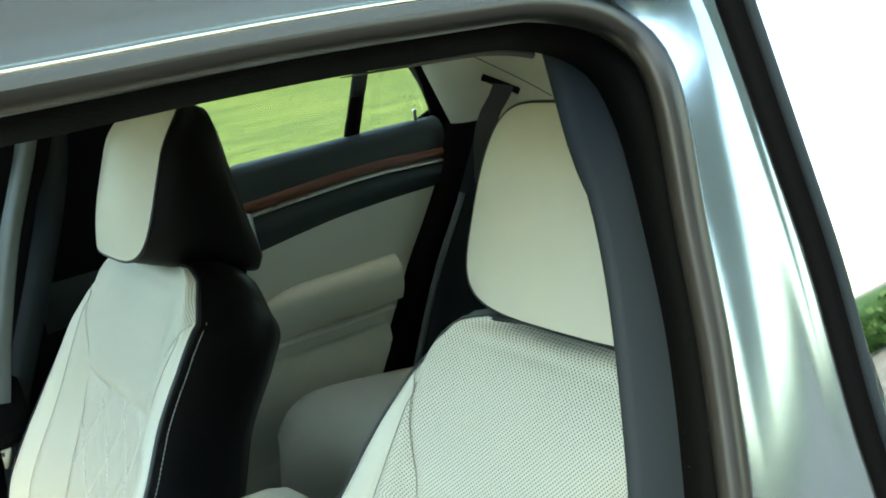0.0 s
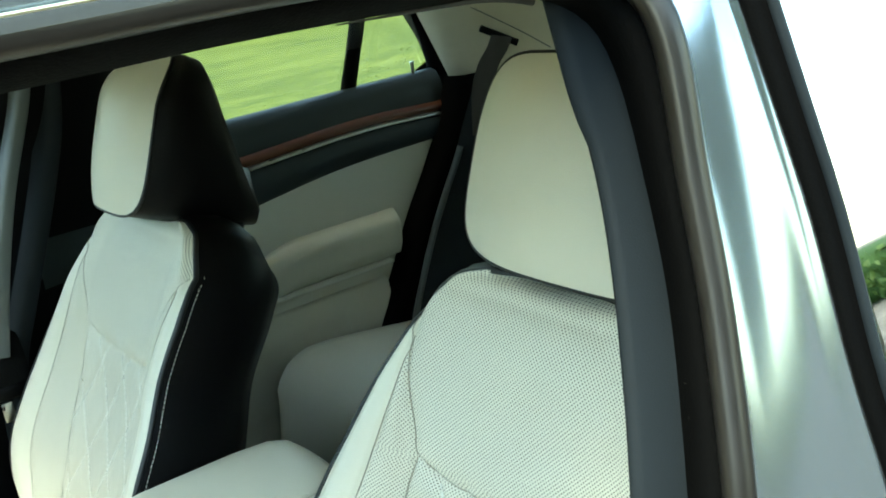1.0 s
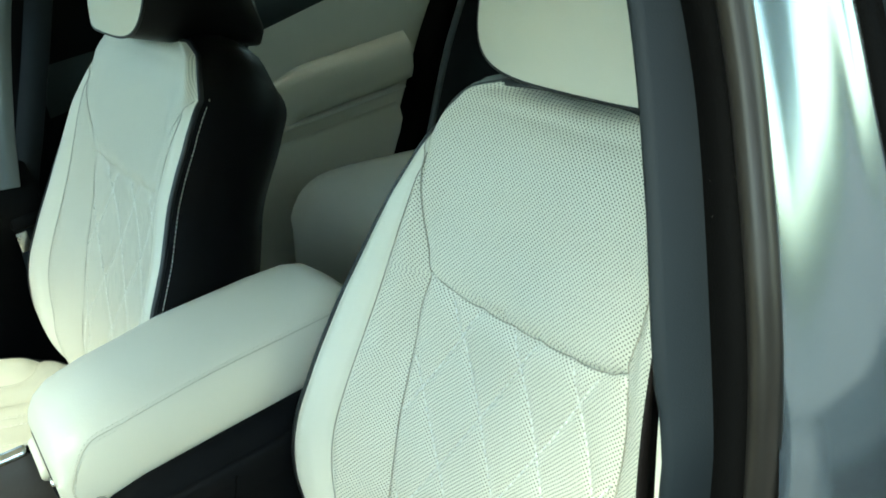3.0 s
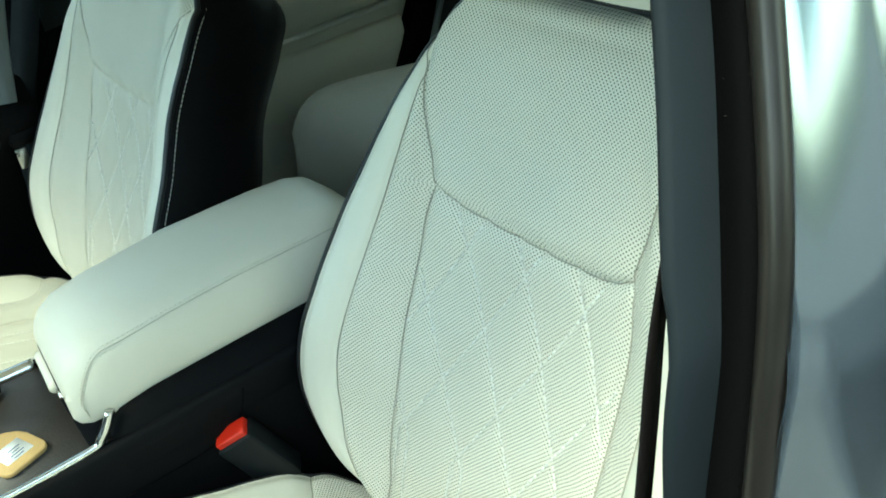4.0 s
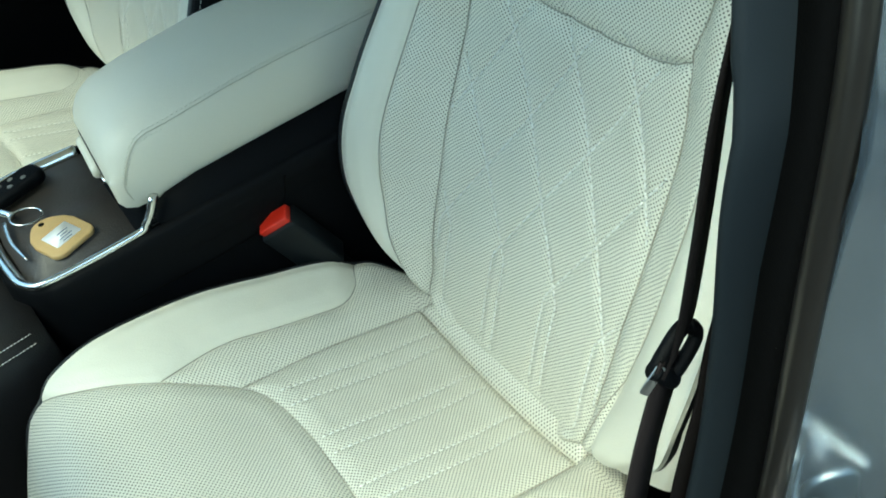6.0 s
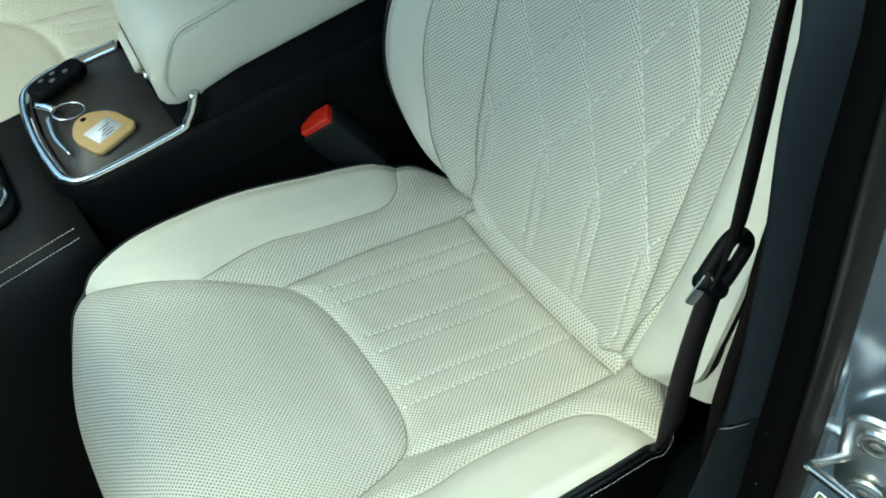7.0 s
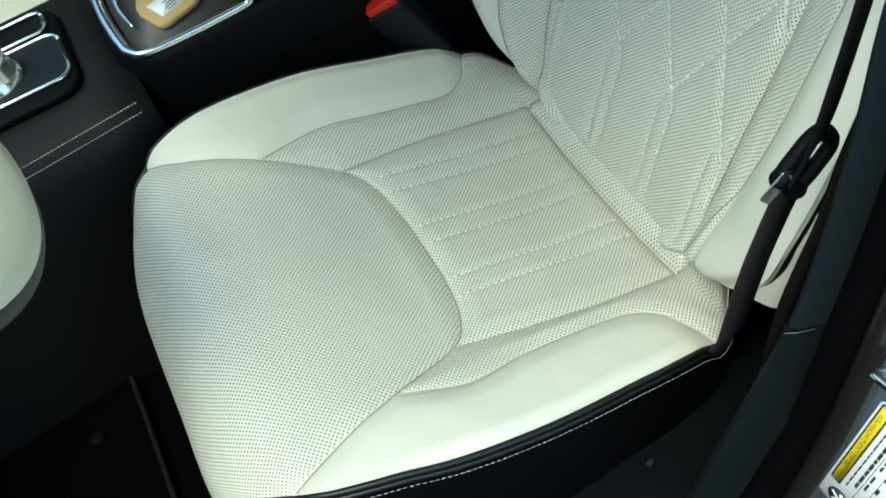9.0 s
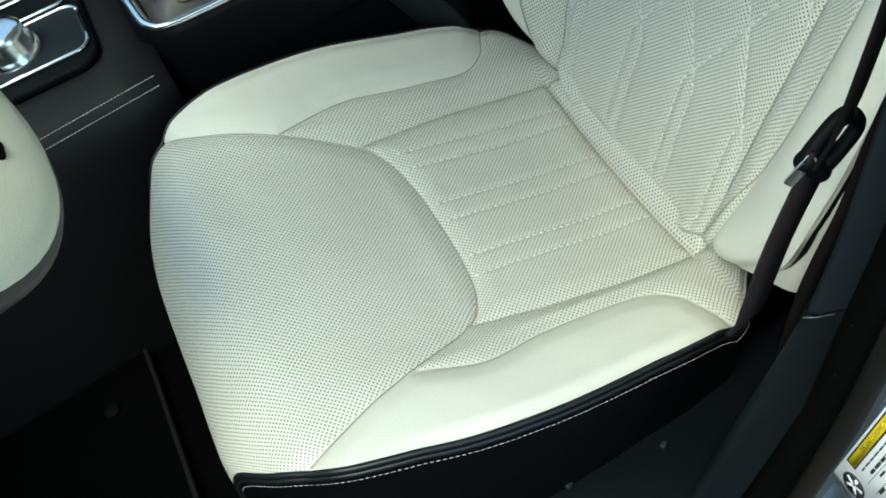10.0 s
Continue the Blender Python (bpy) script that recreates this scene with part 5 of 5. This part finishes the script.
# pale tube laid on the charcoal side to draw its highlight
part("bolster_highlight", tube(along([Vector(p) - RO for p in ((0.905, 0.652, 0.905), (0.887, 0.652, 0.874), (0.811, 0.652, 0.751), (0.742, 0.652, 0.608), (0.70, 0.652, 0.50))], 30), 0.007, 8), M_SLATE, rear_seat, "slate grey tube painting the highlight on the seat side")
part("quarter_filler", sheet([[(x, 0.80 - 0.2 * max(z - 1.05, 0), z) for x in spread(0.90 if z < 1.08 else 0.99, 1.62, 6)] for z in (0.3, 0.8, 1.0, 1.06, 1.10, 1.2, 1.34)]), M_RUBBER, body, "black inner quarter panel")
cp = thing("rear_pillar_trim", (1.0, 0.6, 1.15), "cream rear pillar trim with seat belt slot", "pillar trim")
PO2 = Vector((1.0, 0.6, 1.15))
rows = []
for z in spread(1.02, 1.36, 16):
    x0 = 0.962 - 0.6 * (z - 1.05) - 1.2 * max(z - 1.2, 0) ** 1.5
    k = 0.25 * (z - 1.05)
    rows.append([Vector(p) - PO2 for p in along([(x0 - 0.004, 0.735 - k, z), (x0 + 0.006, 0.70 - k, z), (x0 + 0.04, 0.66 - k, z), (x0 + 0.10, 0.61 - k, z), (x0 + 0.28, 0.54 - k, z), (1.45, 0.48 - k, z)], 30)])
pillar_panel = part("panel", sheet(rows), M_HEAD, cp, "cream plastic panel")
part("belt_slot", tube(along([Vector(p) - PO2 for p in ((0.952, 0.594, 1.149), (0.985, 0.575, 1.129), (1.016, 0.556, 1.109))], 14), 0.0085, 10, squash=0.8), M_DARK, cp, "dark belt slot")
part("belt_webbing", webbing([Vector(p) - PO2 for p in ((0.984, 0.566, 1.128), (0.968, 0.566, 1.105), (0.945, 0.575, 1.072), (0.93, 0.585, 1.02), (0.93, 0.60, 0.93))], 0.044, ((0.82, -0.5, -0.25), (0.85, -0.5, 0))), M_BELT2, cp, "grey-brown rear belt")
part("panel_joint", tube(along([Vector(p) - PO2 for p in ((0.922, 0.606, 1.205), (0.934, 0.603, 1.198), (1.021, 0.556, 1.135), (1.082, 0.528, 1.088))], 30), 0.0012, 6), M_GREYP, cp, "thin joint line")
tagged(part("parcel_shelf", block((0.4, 1.2, 0.03), (1.42, 0, 1.0), 0.01), M_TRIM), "charcoal rear parcel shelf", "shelf", kind="structure")
tagged(part("rear_bulkhead", sheet([[(1.62, y, z) for y in spread(-0.8, 0.8, 4)] for z in (0.17, 0.6, 1.02)]), M_DARK), "dark closing panel behind the rear seat", "panel", kind="structure")
dash = tagged(part("dashboard", prism([(-0.80, 0.55), (-0.80, 0.88), (-0.7, 0.92), (0.7, 0.92), (0.78, 0.88), (0.78, 0.55)], -1.30, -0.92), M_DARK), "black dashboard", "dashboard", kind="structure")
tagged(part("firewall", sheet([[(-1.31, y, z) for y in spread(-0.82, 0.82, 4)] for z in (0.17, 0.6, 1.0)]), M_CARPET), "black carpeted front wall of the cabin", "wall", kind="structure")
# unseen panel, added to stop light leaking in behind the rear door
part("near_quarter", sheet([[(x, -0.80 + 0.2 * max(z - 1.05, 0), z) for x in spread(0.88, 1.64, 6)] for z in (0.15, 0.6, 1.0, 1.1, 1.2, 1.38)]), M_PAINT, body, "grey rear quarter panel")
# floor pan below the carpet and wheels' ground line
part("floor_pan", block((3.0, 1.6, 0.04), (0.15, 0.02, 0.135), 0.01), M_DARK, body, "dark floor pan")

# ---------------------------------------------------------------- outside
def grass_material():
    m = bpy.data.materials.new("grass_field")
    m.use_nodes = True
    n, l = m.node_tree.nodes, m.node_tree.links
    b = n["Principled BSDF"]
    b.inputs["Roughness"].default_value = 0.9
    b.inputs["Specular IOR Level"].default_value = 0.15
    co = n.new("ShaderNodeTexCoord")
    big, small = n.new("ShaderNodeTexNoise"), n.new("ShaderNodeTexNoise")
    for t, s in ((big, 1.2), (small, 14.0)):
        t.inputs["Scale"].default_value = s
        t.inputs["Detail"].default_value = 6
        # mown streaks run along the car
        stretch = n.new("ShaderNodeMapping")
        stretch.inputs["Scale"].default_value = (0.30, 1.0, 1.0)
        stretch.inputs["Rotation"].default_value = (0, 0, 0.12)
        l.new(co.outputs["Object"], stretch.inputs["Vector"])
        l.new(stretch.outputs[0], t.inputs["Vector"])
    mix = n.new("ShaderNodeMix")
    mix.data_type = "FLOAT"
    mix.inputs[0].default_value = 0.55
    l.new(big.outputs["Fac"], mix.inputs[2])
    l.new(small.outputs["Fac"], mix.inputs[3])
    ramp = n.new("ShaderNodeValToRGB")
    e = ramp.color_ramp.elements
    e[0].position, e[0].color = 0.38, (0.040, 0.062, 0.013, 1)
    e[1].position, e[1].color = 0.62, (0.105, 0.128, 0.028, 1)
    l.new(mix.outputs[0], ramp.inputs[0])
    # grey gravel under the car: unseen, added to darken what the paint reflects
    sep = n.new("ShaderNodeSeparateXYZ")
    l.new(co.outputs["Object"], sep.inputs[0])
    verge = n.new("ShaderNodeMapRange")
    verge.inputs["From Min"].default_value, verge.inputs["From Max"].default_value = 1.2, 1.5
    l.new(sep.outputs[1], verge.inputs["Value"])
    gravel = n.new("ShaderNodeValToRGB")
    g = gravel.color_ramp.elements
    g[0].position, g[0].color = 0.3, (0.05, 0.045, 0.04, 1)
    g[1].position, g[1].color = 0.7, (0.13, 0.12, 0.105, 1)
    l.new(mix.outputs[0], gravel.inputs[0])
    both = n.new("ShaderNodeMix")
    both.data_type = "RGBA"
    l.new(verge.outputs[0], both.inputs[0])
    l.new(gravel.outputs[0], both.inputs[6])
    l.new(ramp.outputs[0], both.inputs[7])
    l.new(both.outputs[2], b.inputs["Base Color"])
    bump = n.new("ShaderNodeBump")
    bump.inputs["Strength"].default_value = 1.0
    bump.inputs["Distance"].default_value = 0.08
    l.new(small.outputs["Fac"], bump.inputs["Height"])
    l.new(bump.outputs[0], b.inputs["Normal"])
    return m


M_GRASS = grass_material()
M_LEAF = mat("hedge_leaves", (0.040, 0.072, 0.014), 0.6, spots=0.4, scale=1.0, specular=0.2)
M_BLADE = mat("grass_blades", (0.125, 0.150, 0.031), 0.7, spots=0.3, scale=2.0, specular=0.2)
grid = sorted(set([round(v, 2) for v in spread(-30, 30, 61)] + [-3000, -800, -250, -100, -55, 55, 100, 250, 800, 3000]))
ground_rows = [[(x, y, -0.05 + 0.05 * noise.noise(Vector((x * 0.3, y * 0.3, 0))) * smooth(2, 6, math.hypot(x, y))) for y in grid] for x in grid]
tagged(part("ground", sheet(ground_rows), M_GRASS), "green mown grass field beside an added, unseen gravel strip", "ground", kind="structure")

rng = random.Random(4)
# hedges: a rough dark core with thousands of small leaves over it
M_HEDGE = mat("hedge_core", (0.022, 0.045, 0.010), 0.9, spots=0.4, scale=3, specular=0.1)


def hedge_row(place, tall, x0, x1, count, leaf, label, ends=(8, 16)):
    """A leafy row along the line y = 0 of its own place, its face towards -y."""
    core = [[(x, 0.15 + dy + 0.5 * noise.noise(Vector((x * 0.7, dy * 2, z))), z * tall + 0.3 * tall * noise.noise(Vector((x * 0.8, 5, z)))) for x in spread(x0 - ends[0], x1 + ends[1], 160)] for dy, z in ((0.0, -0.1), (-0.05, 0.5), (0.05, 1.2), (0.25, 2.0), (0.7, 2.7), (1.6, 3.2), (3.0, 3.3))]
    ob = tagged(part("hedge", sheet(core), M_HEDGE), label, "hedge", "hedges")
    bm = bmesh.new()
    for i in range(count):
        x, h = rng.uniform(x0, x1), rng.random() ** 1.3
        z = -0.05 + 2.9 * h
        y = 0.9 * max(h - 0.6, 0) * 2 + 0.5 * noise.noise(Vector((x * 0.7, 0, z))) + rng.uniform(-0.28, 0.12) - 0.25 * noise.noise(Vector((x * 2.1, 9, z * 2)))
        s = rng.uniform(0.025, 0.06) * leaf
        e = Euler((rng.uniform(0, 6), rng.uniform(0, 6), rng.uniform(0, 6))).to_matrix()
        bm.faces.new([bm.verts.new(Vector((x, y, z * tall)) + e @ Vector(q)) for q in ((-s, 0, 0), (0, -0.5 * s, 0.1 * s), (s, 0, 0), (0, 0.5 * s, 0.1 * s))])
    tagged(part("leaves", bm, M_LEAF, ob, "", False), kind="stuff")
    ob.matrix_basis = place


hedge_row(pose(0, 19.0, 0), 1.0, 0, 34, 22000, 1.0, "dense green hedge at the field's edge")
hedge_row(pose(0, -13.0, 0, 0, 0, 180), 0.33, -40, 30, 6000, 2.0, "low dark hedge across the gravel, mirrored in the window")
# unseen, added: darkens the roof's reflection and blocks low sky at the doorway
hedge_row(pose(-7.0, -9.0, 0, 0, 0, 180), 1.7, -8, 7, 8000, 3.0, "unseen tall dark hedge, added to darken the roof paint's reflection", (0, 0))
# unseen, added: keeps low sky light off the headrests
hedge_row(pose(-9.0, 0, 0, 0, 0, 90), 1.15, -2, 15, 8000, 2.5, "unseen tall dark hedge, added ahead to block low light through the windscreen", (0, 0))
blades = bmesh.new()
for i in range(5000):
    r = rng.random()
    x, y = rng.uniform(-1, 14), 1.6 + 12.5 * r
    s = rng.uniform(0.006, 0.016)
    a = rng.uniform(0, 6.3)
    z = -0.05 + 0.05 * noise.noise(Vector((x * 0.3, y * 0.3, 0))) * smooth(2, 6, math.hypot(x, y))
    c, d = Vector((x, y, z)), Vector((math.cos(a), math.sin(a), 0))
    blades.faces.new([blades.verts.new(q) for q in (c - d * 0.012, c + d * 0.012, c + d * rng.uniform(-0.02, 0.03) + Vector((0, 0, s)))])
tagged(part("grass", blades, M_BLADE, None, "", False), "loose green grass blades on the field", "grass", kind="stuff")
